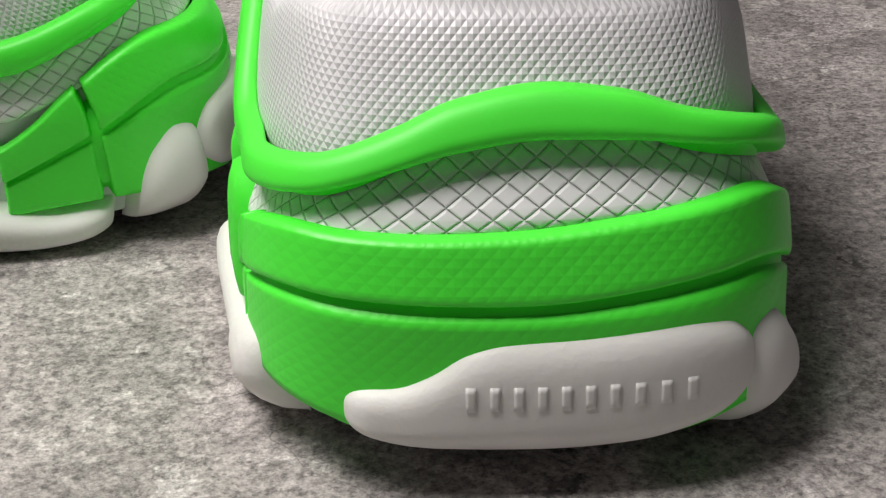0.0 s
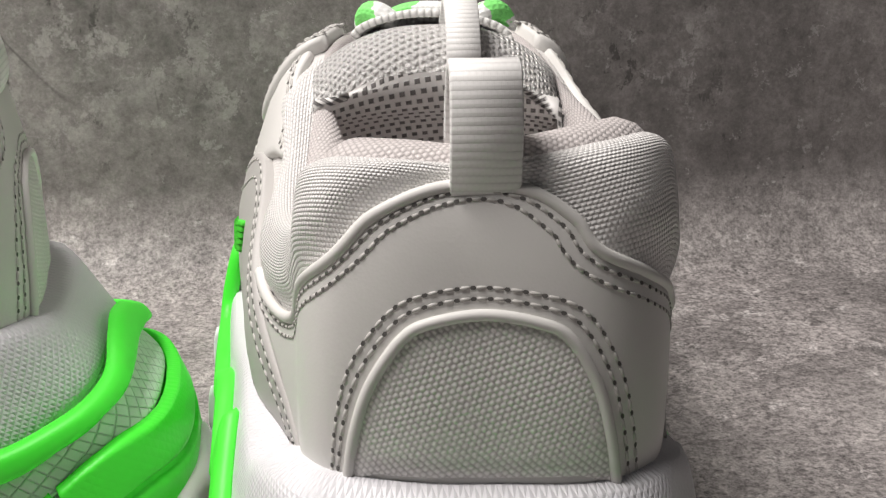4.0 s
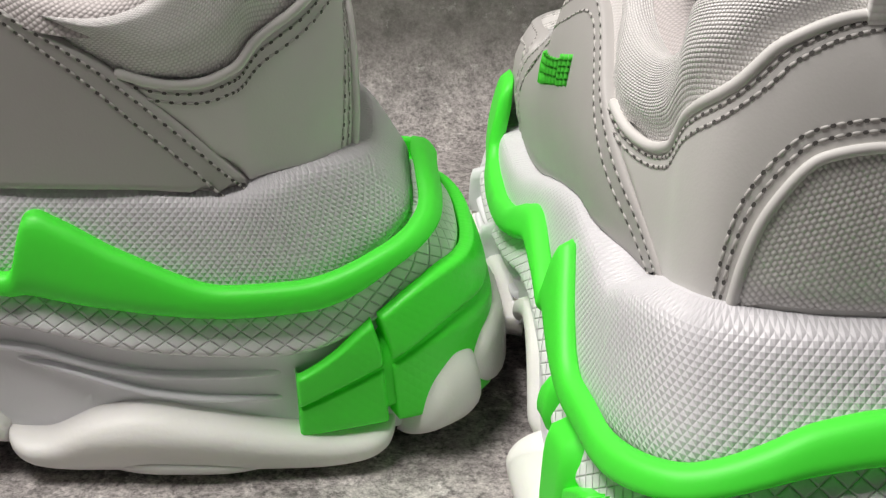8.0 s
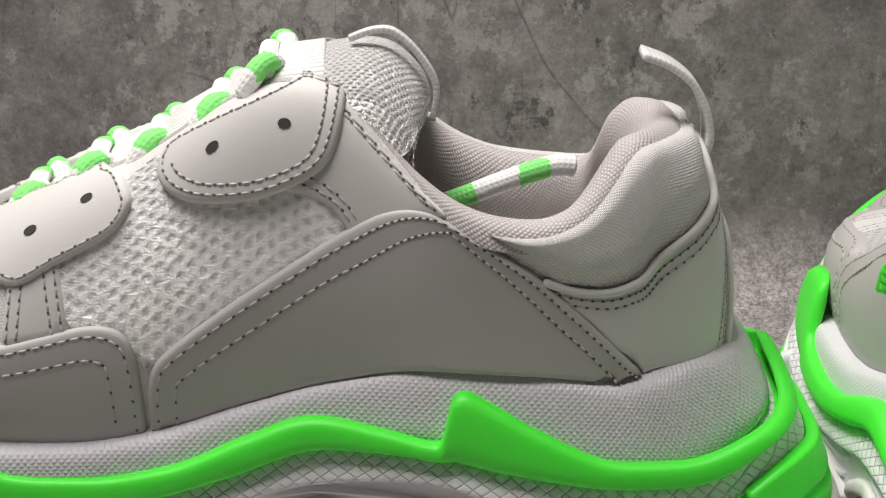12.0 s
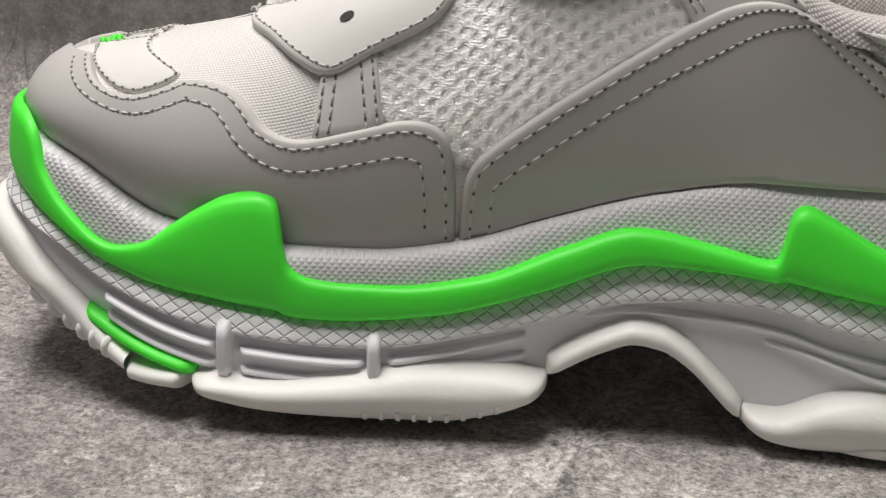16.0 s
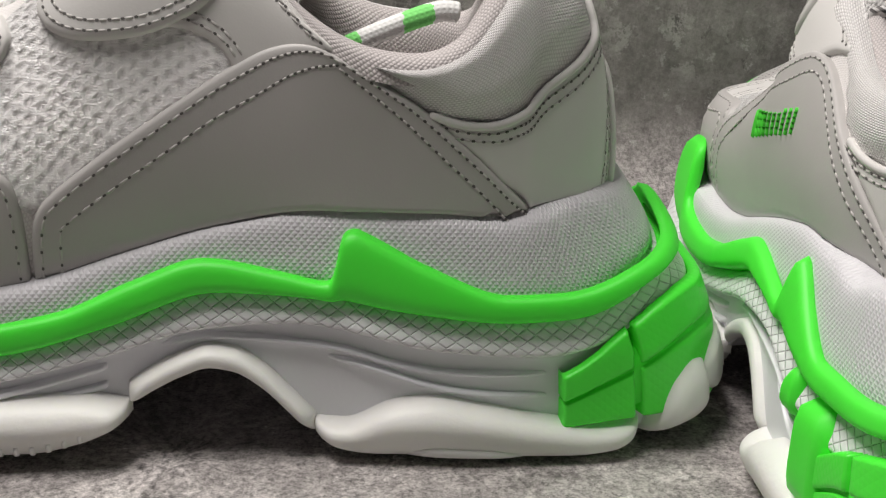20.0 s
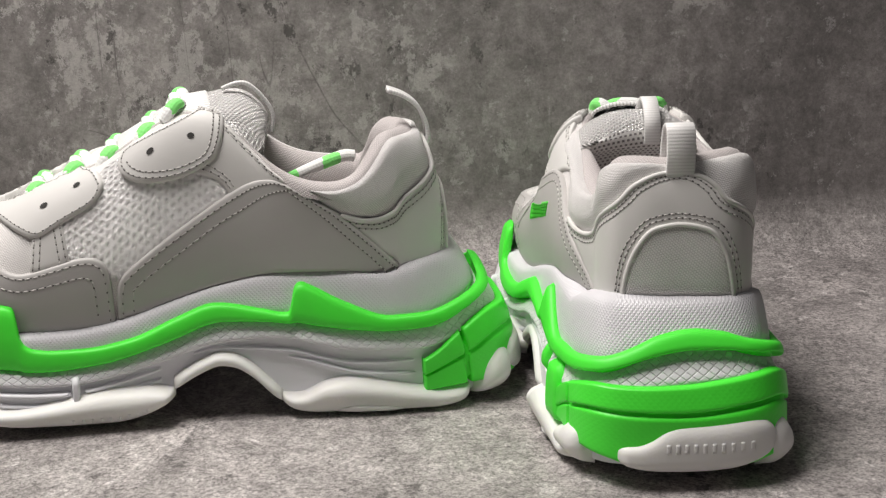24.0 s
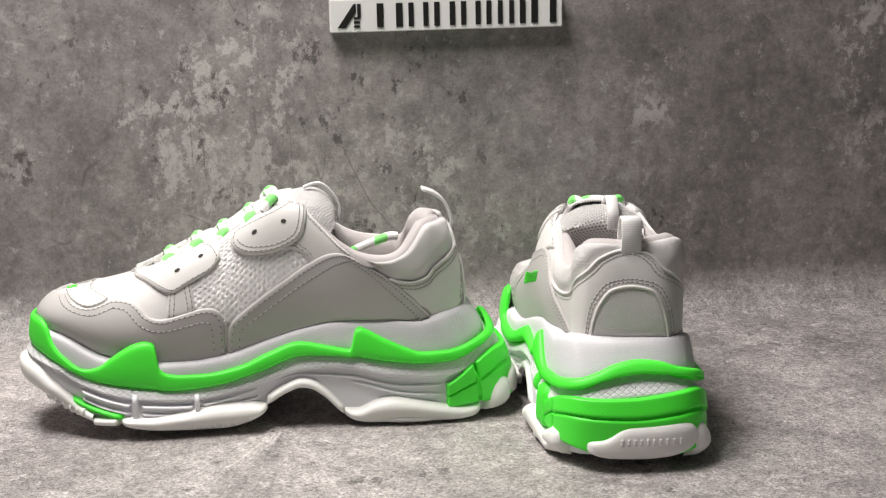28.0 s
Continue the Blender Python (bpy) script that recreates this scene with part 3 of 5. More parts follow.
def find_skin(points, view):
    """(arc, h) of points of the upper given as (s, z) seen from the inner or outer side, or (u, z) seen from behind."""
    if view == "heel":
        rows = np.where(np.abs(GRID_A) < 0.95)[0]
        axis = 1
    elif view == "in":
        rows, axis = np.where(GRID_A > 0.02)[0], 0
    else:
        rows, axis = np.where(GRID_A < -0.02)[0], 0
    sub = GRID[rows]
    out = []
    for x, z in points:
        d = (sub[..., axis] - x) ** 2 + (sub[..., 2] - z) ** 2
        if view == "heel":
            d = d + 0.002 * np.maximum(sub[..., 0] - 0.6, 0)
        i, j = np.unravel_index(int(np.argmin(d)), d.shape)
        a, h = GRID_A[rows[i]], GRID_H[j]
        for _ in range(4):
            p = upper(a, h)[[axis, 2]]
            ja = (upper(a + 0.01, h)[[axis, 2]] - p) / 0.01
            jh = (upper(a, min(h + 0.01, 1.0))[[axis, 2]] - p) / 0.01 if h < 0.99 else (p - upper(a, h - 0.01)[[axis, 2]]) / 0.01
            jac = np.stack([ja, jh], 1)
            if abs(np.linalg.det(jac)) < 0.02:
                break
            step = np.clip(np.linalg.solve(jac, np.array([x, z]) - p), -0.03, 0.03)
            a, h = float(np.clip(a + step[0], -A_LAT, A_MED)), float(np.clip(h + step[1], 0, 1))
        out.append((a, h))
    return np.array(out)


def inside(poly, pts):
    x, y = pts[:, 0], pts[:, 1]
    res = np.zeros(len(pts), bool)
    for (x0, y0), (x1, y1) in zip(poly, np.roll(poly, -1, axis=0)):
        cross = (y0 > y) != (y1 > y)
        res ^= cross & (x < (x1 - x0) * (y - y0) / (y1 - y0 + 1e-12) + x0)
    return res


def far_from(poly, pts):
    best = np.full(len(pts), 9.0)
    for p, q in zip(poly, np.roll(poly, -1, axis=0)):
        d = q - p
        t = np.clip(((pts - p) @ d) / (d @ d + 1e-12), 0, 1)
        best = np.minimum(best, np.linalg.norm(pts - p - t[:, None] * d, axis=1))
    return best


def even(points, step, closed=True, corner=True):
    """Points at even steps along a line; corners stay."""
    p = np.array(points, float)
    q = np.concatenate([p, p[:1]]) if closed else p
    out = []
    for a, b in zip(q[:-1], q[1:]):
        n = max(1, int(round(np.linalg.norm(b - a) / step)))
        out += [a + (b - a) * k / n for k in range(n)]
    if not closed:
        out.append(q[-1])
    return np.array(out)


def curve_through(points, closed=True, step=0.02):
    return even(catmull(points, 8, closed), step, closed)


def settle(v):
    """The tightly laced shoe's lacing lies lower, narrower and nearer to the inner side."""
    v = np.array(v, float)
    s, u, z = v[:, 0].copy(), v[:, 1].copy(), v[:, 2].copy()
    fade = 1 - 0.6 * smooth01((s - 2.2) / 0.5)
    k = smooth01((s - 1.1) / 0.4) * smooth01((z - 0.85) / 0.4) * fade
    narrow = smooth01((s - 1.4) / 0.4) * smooth01((z - 0.76) / 0.42) * fade
    v[:, 1] *= 1 - np.where(u < 0, 0.3, 0.1) * narrow
    v[:, 2] -= 0.115 * k + 0.12 * smooth01((s - 1.65) / 0.5) * smooth01((0.05 - u) / 0.3) * smooth01((z - 0.72) / 0.25)
    v[:, 2] -= 0.1 * smooth01((s - 2.35) / 0.5) * smooth01((z - 0.45) / 0.3)
    v[:, 1] += 0.1 * smooth01((s - 1.4) / 1.1) * smooth01((z - 0.55) / 0.4)
    return v


class Shoe:
    """One sneaker under way: side is 1 for the shoe whose inner side is at local +y."""

    def __init__(self, root, side):
        self.root, self.side, self.log, self.poly = root, side, [], {}

    def put(self, name, pts, faces, mat, parent=None, uvs=None, label="", smooth=True):
        v = (settle(pts) if self.side < 0 else np.asarray(pts, float)) * 0.1
        self.log.append((name, v.copy(), faces, mat, parent, uvs, label, smooth))
        v[:, 1] *= self.side
        if self.side < 0:
            faces = [f[::-1] for f in faces]
        ob = mesh_ob(name, v, faces, mat, parent or self.root, uvs, label, smooth)
        self.log[-1] += (ob,)
        return ob

    def repeat(self, other):
        """The same pieces as another shoe's, mirrored."""
        made = {}
        for name, v, faces, mat, parent, uvs, label, smooth, ob in other.log:
            w = (settle(v * 10) * 0.1 if self.side < 0 else v) * np.array([1.0, float(self.side), 1.0])
            fs = [f[::-1] for f in faces] if self.side < 0 else faces
            made[ob] = mesh_ob(name, w, fs, mat, made.get(parent, self.root), uvs, label, smooth)
            if "kind" in ob:
                made[ob]["kind"] = ob["kind"]

    def band(self, name, a0, a1, low, high, out, mat, n=400, m=9, power=2.5, ends=0.0, ring=False, parent=None, label="", lean=0.0, base=-0.012, ledge=0.0, lip=0.0):
        """A moulded strip round the wall between two heights, bulging by out."""
        a = np.linspace(a0, a1, n)
        lo, hi = low(a), high(a)
        t = np.linspace(0, 1, m)
        bulge = np.clip(1 - np.abs(2 * t - 1) ** power, 0, 1) ** (1 / power)
        if lip:
            bulge = np.where(t > 0.5, lip + (1 - lip) * bulge, bulge)
        end = np.ones(n)
        if ends and not ring:
            far = np.minimum(a - a0, a1 - a) / ends
            end = np.sqrt(np.clip(1 - (1 - np.clip(far, 0, 1)) ** 2, 0, 1))
        zz = lo[:, None] + (hi - lo)[:, None] * t[None]
        oo = base + (out(a) if callable(out) else out) * np.ones(n)
        off = base + (oo - base)[:, None] * bulge[None] * end[:, None] + lean * t[None]
        if ledge:
            zz = np.concatenate([zz, zz[:, -1:] - 0.012], 1)
            off = np.concatenate([off, off[:, -1:] - ledge], 1)
            m += 1
        if lip:
            inner = off[:, -1:] - (off[:, -1:] - base) * 0.2
            zz = np.concatenate([zz, zz[:, -1:] - 0.012, zz[:, -1:] - 0.07], 1)
            off = np.concatenate([off, inner, inner - 0.012], 1)
            m += 2
        pts = wall(np.repeat(a[:, None], m, 1), zz, off).reshape(-1, 3)
        p = outline_at(a)[0]
        run = np.concatenate([[0], np.cumsum(np.linalg.norm(np.diff(p, axis=0), axis=1))])
        uv = np.stack([np.repeat(run[:, None], m, 1), zz], -1).reshape(-1, 2) * 0.1
        return self.put(name, pts, grid_faces(n, m, flip=True), mat, parent, uv, label)

    def panel(self, name, line, view, mat, thick=0.016, step=0.045, puff=0.0, parent=None, label="", is_skin=False, edge=0.014):
        """A flat piece sewn on the upper, with a rounded edge. line: its outline as find_skin takes it."""
        ah = np.array(line) if is_skin else find_skin(line, view)
        k = SKIN_H
        poly = np.stack([ah[:, 0], ah[:, 1] * k], 1)
        lo, hi = poly.min(0), poly.max(0)
        gx, gy = np.meshgrid(np.arange(lo[0], hi[0], step), np.arange(lo[1], hi[1], step))
        gx = gx + (np.arange(gx.shape[0]) % 2)[:, None] * step / 2
        cand = np.stack([gx.ravel(), gy.ravel()], 1)
        d = np.roll(poly, -1, 0) - np.roll(poly, 1, 0)
        d /= np.linalg.norm(d, axis=1, keepdims=True) + 1e-9
        nrm = np.stack([-d[:, 1], d[:, 0]], 1)
        area = 0.5 * np.sum(poly[:, 0] * np.roll(poly[:, 1], -1) - np.roll(poly[:, 0], -1) * poly[:, 1])
        nrm *= np.sign(area)
        rings = [poly + nrm * edge * f for f in (0.35, 1.0, 2.2)]
        ringpts = np.concatenate(rings)
        rd = np.concatenate([np.full(len(poly), edge * f) for f in (0.35, 1.0, 2.2)])
        keep = inside(poly, ringpts) & (far_from(poly, ringpts) > rd * 0.8)
        cand = cand[inside(poly, cand)]
        if len(cand):
            cand = cand[far_from(poly, cand) > edge * 3]
        pts2 = np.concatenate([poly, ringpts[keep], cand]) if len(cand) else np.concatenate([poly, ringpts[keep]])
        n = len(poly)
        from mathutils import geometry
        res = geometry.delaunay_2d_cdt([Vector(p) for p in pts2], [(i, (i + 1) % n) for i in range(n)], [], 1, 1e-5)
        vs = np.array([tuple(v) for v in res[0]])
        dist = far_from(poly, vs)
        off = -0.006 + (thick + 0.006) * np.sqrt(np.clip(1 - (1 - np.clip(dist / edge, 0, 1)) ** 2, 0, 1))
        if puff:
            off += puff * smooth01(dist / 0.16)
        a, h = vs[:, 0], np.clip(vs[:, 1] / k, 0, 1)
        pts = upper(a, h) + upper_normal(a, h) * off[:, None]
        faces = []
        for f in res[2]:
            f = list(f)
            q = vs[f]
            s2 = 0.5 * np.sum(q[:, 0] * np.roll(q[:, 1], -1) - np.roll(q[:, 0], -1) * q[:, 1])
            faces.append(tuple(f[::-1] if s2 > 0 else f))
        ob = self.put(name, pts, faces, mat, parent, np.stack([vs[:, 0], vs[:, 1]], 1) * 0.1, label)
        self.poly[ob] = poly
        return ob

    def stitches(self, line, view, parent, lift, inset, pitch=0.037, is_skin=False, turn=1, size=0.0042, closed=False):
        """A row of sewn stitches along a line, set in from it."""
        p = np.array(line, float)
        if not is_skin:
            p = find_skin(p, view)
        p = np.stack([p[:, 0], p[:, 1] * SKIN_H], 1)
        d = np.gradient(p, axis=0)
        d /= np.linalg.norm(d, axis=1, keepdims=True) + 1e-9
        nrm = np.stack([-d[:, 1], d[:, 0]], 1)
        if parent in self.poly and turn:
            turn = 1 if inside(self.poly[parent], p + nrm * inset).sum() >= inside(self.poly[parent], p - nrm * inset).sum() else -1
        p = p + nrm * inset * (turn or 1)
        run = arc_of(p)
        count = int(run[-1] / pitch)
        verts, faces, dots, dot_faces = [], [], [], []
        for i in range(count):
            ends = [(i + 0.06) * pitch, (i + 0.25) * pitch, (i + 0.6) * pitch, (i + 0.8) * pitch]
            q = np.stack([np.interp(ends, run, p[:, c]) for c in (0, 1)], 1)
            a, h = q[:, 0], np.clip(q[:, 1] / SKIN_H, 0, 1)
            c3 = upper(a, h)
            nn = upper_normal(a, h)
            along = c3[-1] - c3[0]
            along /= np.linalg.norm(along) + 1e-9
            across = np.cross(nn[3], along)
            hole = c3[3] + along * pitch * 0.1 + nn[3] * (lift + 0.0012)
            b0 = len(dots)
            dots += [hole + (along * math.cos(x) * 0.0062 + across * math.sin(x) * 0.0042) for x in (0, 1.05, 2.1, 3.14, 4.19, 5.24)]
            dot_faces.append(tuple(range(b0, b0 + 6)) if float(np.dot(np.cross(along, across), nn[3])) > 0 else tuple(range(b0 + 5, b0 - 1, -1)))
            base = len(verts)
            for k in range(4):
                side = np.cross(nn[k], along)
                r = size * (0.7 if k in (0, 3) else 1.0)
                up = lift + (-0.0035 if k in (0, 3) else -0.001)
                for ang in range(6):
                    co, si = math.cos(ang * math.pi / 3), math.sin(ang * math.pi / 3)
                    verts.append(c3[k] + nn[k] * (up + r * si) + side * r * co)
            for k in range(3):
                for g in range(6):
                    faces.append((base + k * 6 + g, base + k * 6 + (g + 1) % 6, base + (k + 1) * 6 + (g + 1) % 6, base + (k + 1) * 6 + g))
            faces.append(tuple(base + g for g in range(5, -1, -1)))
            faces.append(tuple(base + 18 + g for g in range(6)))
        if verts:
            ob = self.put("stitching", verts, faces, THREAD, parent)
            ob["kind"] = "stuff"
            # dark dots: needle holes plus the shadow between stitches, put in as colour
            ob = self.put("needle_hole", dots, dot_faces, NEEDLE_HOLE_SHADE, parent)
            ob["kind"] = "stuff"

    def tube(self, name, path, radius, mat, sides=10, parent=None, flat=1.0, up=(0, 0, 1), label="", taper=True):
        p = np.array(path, float)
        n = len(p)
        d = np.gradient(p, axis=0)
        d /= np.linalg.norm(d, axis=1, keepdims=True) + 1e-9
        run = arc_of(p)
        verts, uv = [], []
        for i in range(n):
            side = np.cross(d[i], np.array(up, float))
            side /= np.linalg.norm(side) + 1e-9
            top = np.cross(side, d[i])
            r = radius * (0.6 if taper and i in (0, n - 1) else 1.0)
            for k in range(sides):
                ang = 2 * math.pi * k / sides
                verts.append(p[i] + side * r * math.cos(ang) + top * r * flat * math.sin(ang))
                uv.append((run[i] * 0.1, k / sides * 0.063 * radius * 10))
        faces = []
        for i in range(n - 1):
            for k in range(sides):
                faces.append((i * sides + k, i * sides + (k + 1) % sides, (i + 1) * sides + (k + 1) % sides, (i + 1) * sides + k))
        faces.append(tuple(range(sides - 1, -1, -1)))
        faces.append(tuple((n - 1) * sides + k for k in range(sides)))
        return self.put(name, verts, faces, mat, parent, uv, label)

    def ribbon(self, name, path, width, thick, across, mat, parent=None, label=""):
        """A strap with thickness: a line swept across a fixed direction."""
        p = np.array(path, float)
        n = len(p)
        d = np.gradient(p, axis=0)
        d /= np.linalg.norm(d, axis=1, keepdims=True) + 1e-9
        ac = np.array(across, float)
        ac /= np.linalg.norm(ac)
        run = arc_of(p)
        verts, uv = [], []
        loop = [(-1, -0.6), (-0.94, -1), (0, -1), (0.94, -1), (1, -0.6), (1, 0.6), (0.94, 1), (0, 1), (-0.94, 1), (-1, 0.6)]
        for i in range(n):
            nn = np.cross(d[i], ac)
            for x, y in loop:
                verts.append(p[i] + ac * width / 2 * x + nn * thick / 2 * y)
                uv.append(((x * width / 2) * 0.1, run[i] * 0.1))
        m = len(loop)
        faces = [(i * m + k, i * m + (k + 1) % m, (i + 1) * m + (k + 1) % m, (i + 1) * m + k) for i in range(n - 1) for k in range(m)]
        faces += [tuple(range(m - 1, -1, -1)), tuple((n - 1) * m + k for k in range(m))]
        return self.put(name, verts, faces, mat, parent, uv, label)


# ---------- the sneaker's pieces ----------
QUARTER = [(1.965, 0.49), (1.96, 0.6), (1.94, 0.7), (1.88, 0.77), (1.72, 0.89), (1.51, 1.03), (1.36, 1.125), (1.27, 1.165), (1.18, 1.175), (1.1, 1.15), (0.93, 1.05),
           (0.82, 0.97), (0.68, 0.84), (0.53, 0.69), (0.48, 0.64)]
CAP_TOP = [(3.03, 0.89), (2.97, 0.84), (2.88, 0.825), (2.78, 0.85), (2.73, 0.868), (2.65, 0.872), (2.58, 0.862), (2.53, 0.83), (2.48, 0.785), (2.39, 0.765),
           (2.24, 0.8), (2.12, 0.83), (2.04, 0.825), (1.99, 0.78), (1.972, 0.66), (1.97, 0.5)]
EYE_BIG = [(1.908, 1.235), (1.885, 1.292), (1.815, 1.345), (1.678, 1.418), (1.535, 1.478), (1.445, 1.485), (1.393, 1.435), (1.403, 1.34), (1.446, 1.268), (1.545, 1.212), (1.655, 1.178), (1.79, 1.168), (1.875, 1.19)]
EYE_SMALL = [(2.586, 1.0), (2.5, 0.982), (2.42, 0.95), (2.345, 0.925), (2.29, 0.932), (2.19, 0.99), (2.044, 1.071), (1.985, 1.147), (1.99, 1.194), (2.035, 1.222), (2.146, 1.185), (2.296, 1.13), (2.413, 1.085), (2.5, 1.045)]
SADDLE = [(1.66, 1.2), (1.5, 1.42), (1.4, 1.44), (1.3, 1.335), (1.2, 1.24), (1.1, 1.16), (1.18, 1.15), (1.36, 1.08), (1.393, 1.116), (1.424, 1.157), (1.488, 1.192), (1.551, 1.205)]
STRAP = [(2.34, 0.96), (2.19, 1.03), (2.16, 0.8), (2.36, 0.76)]
SIDE_PATCH = [(2.2, 1.0), (2.02, 1.2), (1.9, 1.29), (1.8, 1.3), (1.5, 1.22), (1.38, 1.1), (1.6, 0.95), (1.9, 0.72), (1.97, 0.7), (2.05, 0.8), (2.17, 0.82)]
COUNTER_SIDE = [(0.84, 0.985), (0.76, 0.958), (0.68, 0.95), (0.6, 0.97), (0.545, 1.02)]
COUNTER_BACK = [(-0.24, 1.16), (-0.165, 1.245), (-0.07, 1.287), (0.02, 1.295), (0.11, 1.283), (0.19, 1.235), (0.26, 1.16)]
HEEL_ARCH = [(-0.221, 0.73), (-0.206, 0.84), (-0.176, 0.94), (-0.121, 1.03), (-0.066, 1.062), (0.029, 1.075), (0.124, 1.06), (0.179, 1.03), (0.229, 0.94), (0.254, 0.84), (0.269, 0.73)]
HEEL_PLATE_TOP = [(-0.3, 0.15), (-0.27, 0.172), (-0.2, 0.186), (-0.15, 0.212), (-0.09, 0.255), (-0.03, 0.272), (0.1, 0.28), (0.26, 0.29), (0.32, 0.28), (0.36, 0.24), (0.385, 0.19)]


def fn(keys):
    xs, ys = zip(*sorted(keys))
    fine = np.linspace(xs[0], xs[-1], 400)
    v = pchip(xs, ys)(fine)
    ker = np.hanning(21)
    ker /= ker.sum()
    v = np.convolve(np.pad(v, 10, mode="edge"), ker, mode="valid")
    return lambda a: np.interp(a, fine, v)


def recess(out, deep=0.028):
    """The rims lie deeper round the heel, behind the green lips."""
    return lambda a: out - deep * smooth01((0.42 - outline_at(a)[0][..., 0]) / 0.25)


def fore(a):
    """0 at the heel, 1 from the ball of the foot on, where the sole's foot stands out."""
    return smooth01((outline_at(a)[0][..., 0] - 1.75) / 0.55)


def build_sole(sh):
    n = 460
    # wall of the midsole with its underside
    a = np.linspace(-A_LAT, A_MED, n)
    t = np.linspace(0, 1, 12)
    lo, hi = SOLE_LOW(a), UPPER_LOW(a) - 0.02
    zz = lo[:, None] + (hi - lo)[:, None] * t
    back = smooth01((0.42 - outline_at(a)[0][:, 0]) / 0.25)
    pts = wall(np.repeat(a[:, None], 12, 1), zz, -0.055 * back[:, None] * smooth01((zz - 0.3) / 0.1) + 0.035 * fore(a)[:, None] * smooth01((DIAMOND_LOW(a)[:, None] + 0.02 - zz) / 0.05)).reshape(-1, 3)
    faces = grid_faces(n, 12, flip=True)
    half = 160
    under = []
    for k in range(half):
        f = k / (half - 1)
        for sgn, end in ((1, A_MED), (-1, A_LAT)):
            aa = sgn * end * f
            under.append(wall(aa, float(SOLE_LOW(aa)) + 0.002, -0.004))
    base = len(pts)
    pts = np.concatenate([pts, np.array(under)])
    faces += [(base + 2 * k, base + 2 * k + 1, base + 2 * k + 3, base + 2 * k + 2) for k in range(half - 1)]
    p = outline_at(a)[0]
    run = np.concatenate([[0], np.cumsum(np.linalg.norm(np.diff(p, axis=0), axis=1))])
    uv = np.concatenate([np.stack([np.repeat(run[:, None], 12, 1), zz], -1).reshape(-1, 2) * 0.1, np.zeros((len(under), 2))])
    mid = sh.put("midsole", pts, faces, WHITE_RUBBER, None, uv, "white moulded rubber midsole")
    # knurled collar of the sole above the green strip
    sh.band("knurled_rim", -A_LAT, A_MED, lambda x: GREEN_LOW(x) + 0.01, lambda x: UPPER_LOW(x), recess(0.084), KNURL, n=520, m=14, power=4, ring=True, ledge=0.12, base=-0.06, label="white knurled rubber rim")
    # diamond strip below it
    sh.band("diamond_strip", -A_LAT, A_MED, DIAMOND_LOW, lambda x: GREEN_LOW(x) + 0.012, lambda x: recess(0.118, 0.02)(x) + 0.006 * fore(x), DIAMOND, n=520, m=16, power=4, ring=True, base=-0.06, lean=-0.045, label="white rubber strip with diamond grooves")
    # green strip with its fins
    sh.band("green_strip", -A_LAT, A_MED, GREEN_LOW, GREEN_TOP, lambda x: 0.078 - 0.018 * fore(x), NEON, n=1100, m=13, power=3.0, ring=True, lip=0.55, label="neon green rubber strip with fins")
    # ridges on the sides
    for arc in (arc_in, arc_out_piece):
        near = 0.0 if arc is arc_in else 0.045
        for drop in (0.02, 0.075):
            for s0, s1 in ((2.93, 2.6), (2.55, 2.2), (2.15, 1.76)):
                lo_s, hi_s = sorted((arc(s0), arc(s1)))
                sh.band("ridge", lo_s, hi_s, lambda x, d=drop: DIAMOND_LOW(x) - d - 0.03, lambda x, d=drop: DIAMOND_LOW(x) - d, lambda x: 0.03 + 0.045 * fore(x), WHITE_RUBBER, n=40, m=6, ends=0.03, parent=mid)
        for keys in (((1.62, 0.315), (1.47, 0.345), (1.1, 0.315), (0.93, 0.268), (0.76, 0.243), (0.48, 0.237)), ((1.14, 0.29), (1.0, 0.255), (0.78, 0.192), (0.6, 0.172), (0.48, 0.168))):
            f = fn([(arc(s), z) for s, z in keys])
            lo_s, hi_s = sorted((arc(keys[0][0]), arc(keys[-1][0])))
            sh.band("ridge", lo_s, hi_s, lambda x, f=f: f(x) - 0.022, f, 0.034, WHITE_RUBBER, n=90, m=8, power=2.2, ends=0.2, parent=mid)
        for s in (2.58, 2.18):
            c = arc(s)
            sh.band("notch_bar", c - 0.022, c + 0.022, lambda x: DIAMOND_LOW(x) - 0.13, lambda x: GREEN_LOW(x) - 0.01, 0.094, WHITE_RUBBER, n=12, m=8, power=4, ends=0.012, parent=mid)
        # outsole pods
        top = fn([(arc(1.17), 0.09), (arc(1.08), 0.085), (arc(0.93), 0.15), (arc(0.83), 0.165), (arc(0.68), 0.14), (arc(0.51), 0.1), (arc(0.34), 0.075), (arc(0.22), 0.08)])
        lo_s, hi_s = sorted((arc(1.17), arc(0.22)))
        bottom = fn([(arc(1.17), 0.04), (arc(1.1), 0.0), (arc(0.95), -0.035), (arc(0.4), -0.035), (arc(0.22), 0.0)])
        sh.band("outsole_pod", lo_s, hi_s, bottom, top, 0.115, OUTSOLE, n=110, m=14, power=2.4, ends=0.09, label="cream rubber heel pod")
        sh.band("outsole_pod", lo_s + 0.25, hi_s - 0.2, lambda x, b=bottom: b(x) + 0.005, lambda x, b=bottom, t=top: b(x) + (t(x) - b(x)) * 0.45, 0.122, OUTSOLE, n=80, m=10, power=2.2, ends=0.2)
        top = fn([(arc(2.68), 0.115), (arc(2.6), 0.125), (arc(2.49), 0.12), (arc(2.28), 0.142), (arc(2.03), 0.175), (arc(1.85), 0.175), (arc(1.71), 0.15)])
        bottom = fn([(arc(2.68), 0.07), (arc(2.62), 0.045), (arc(2.44), 0.01), (arc(2.0), -0.012), (arc(1.85), 0.02), (arc(1.71), 0.1)])
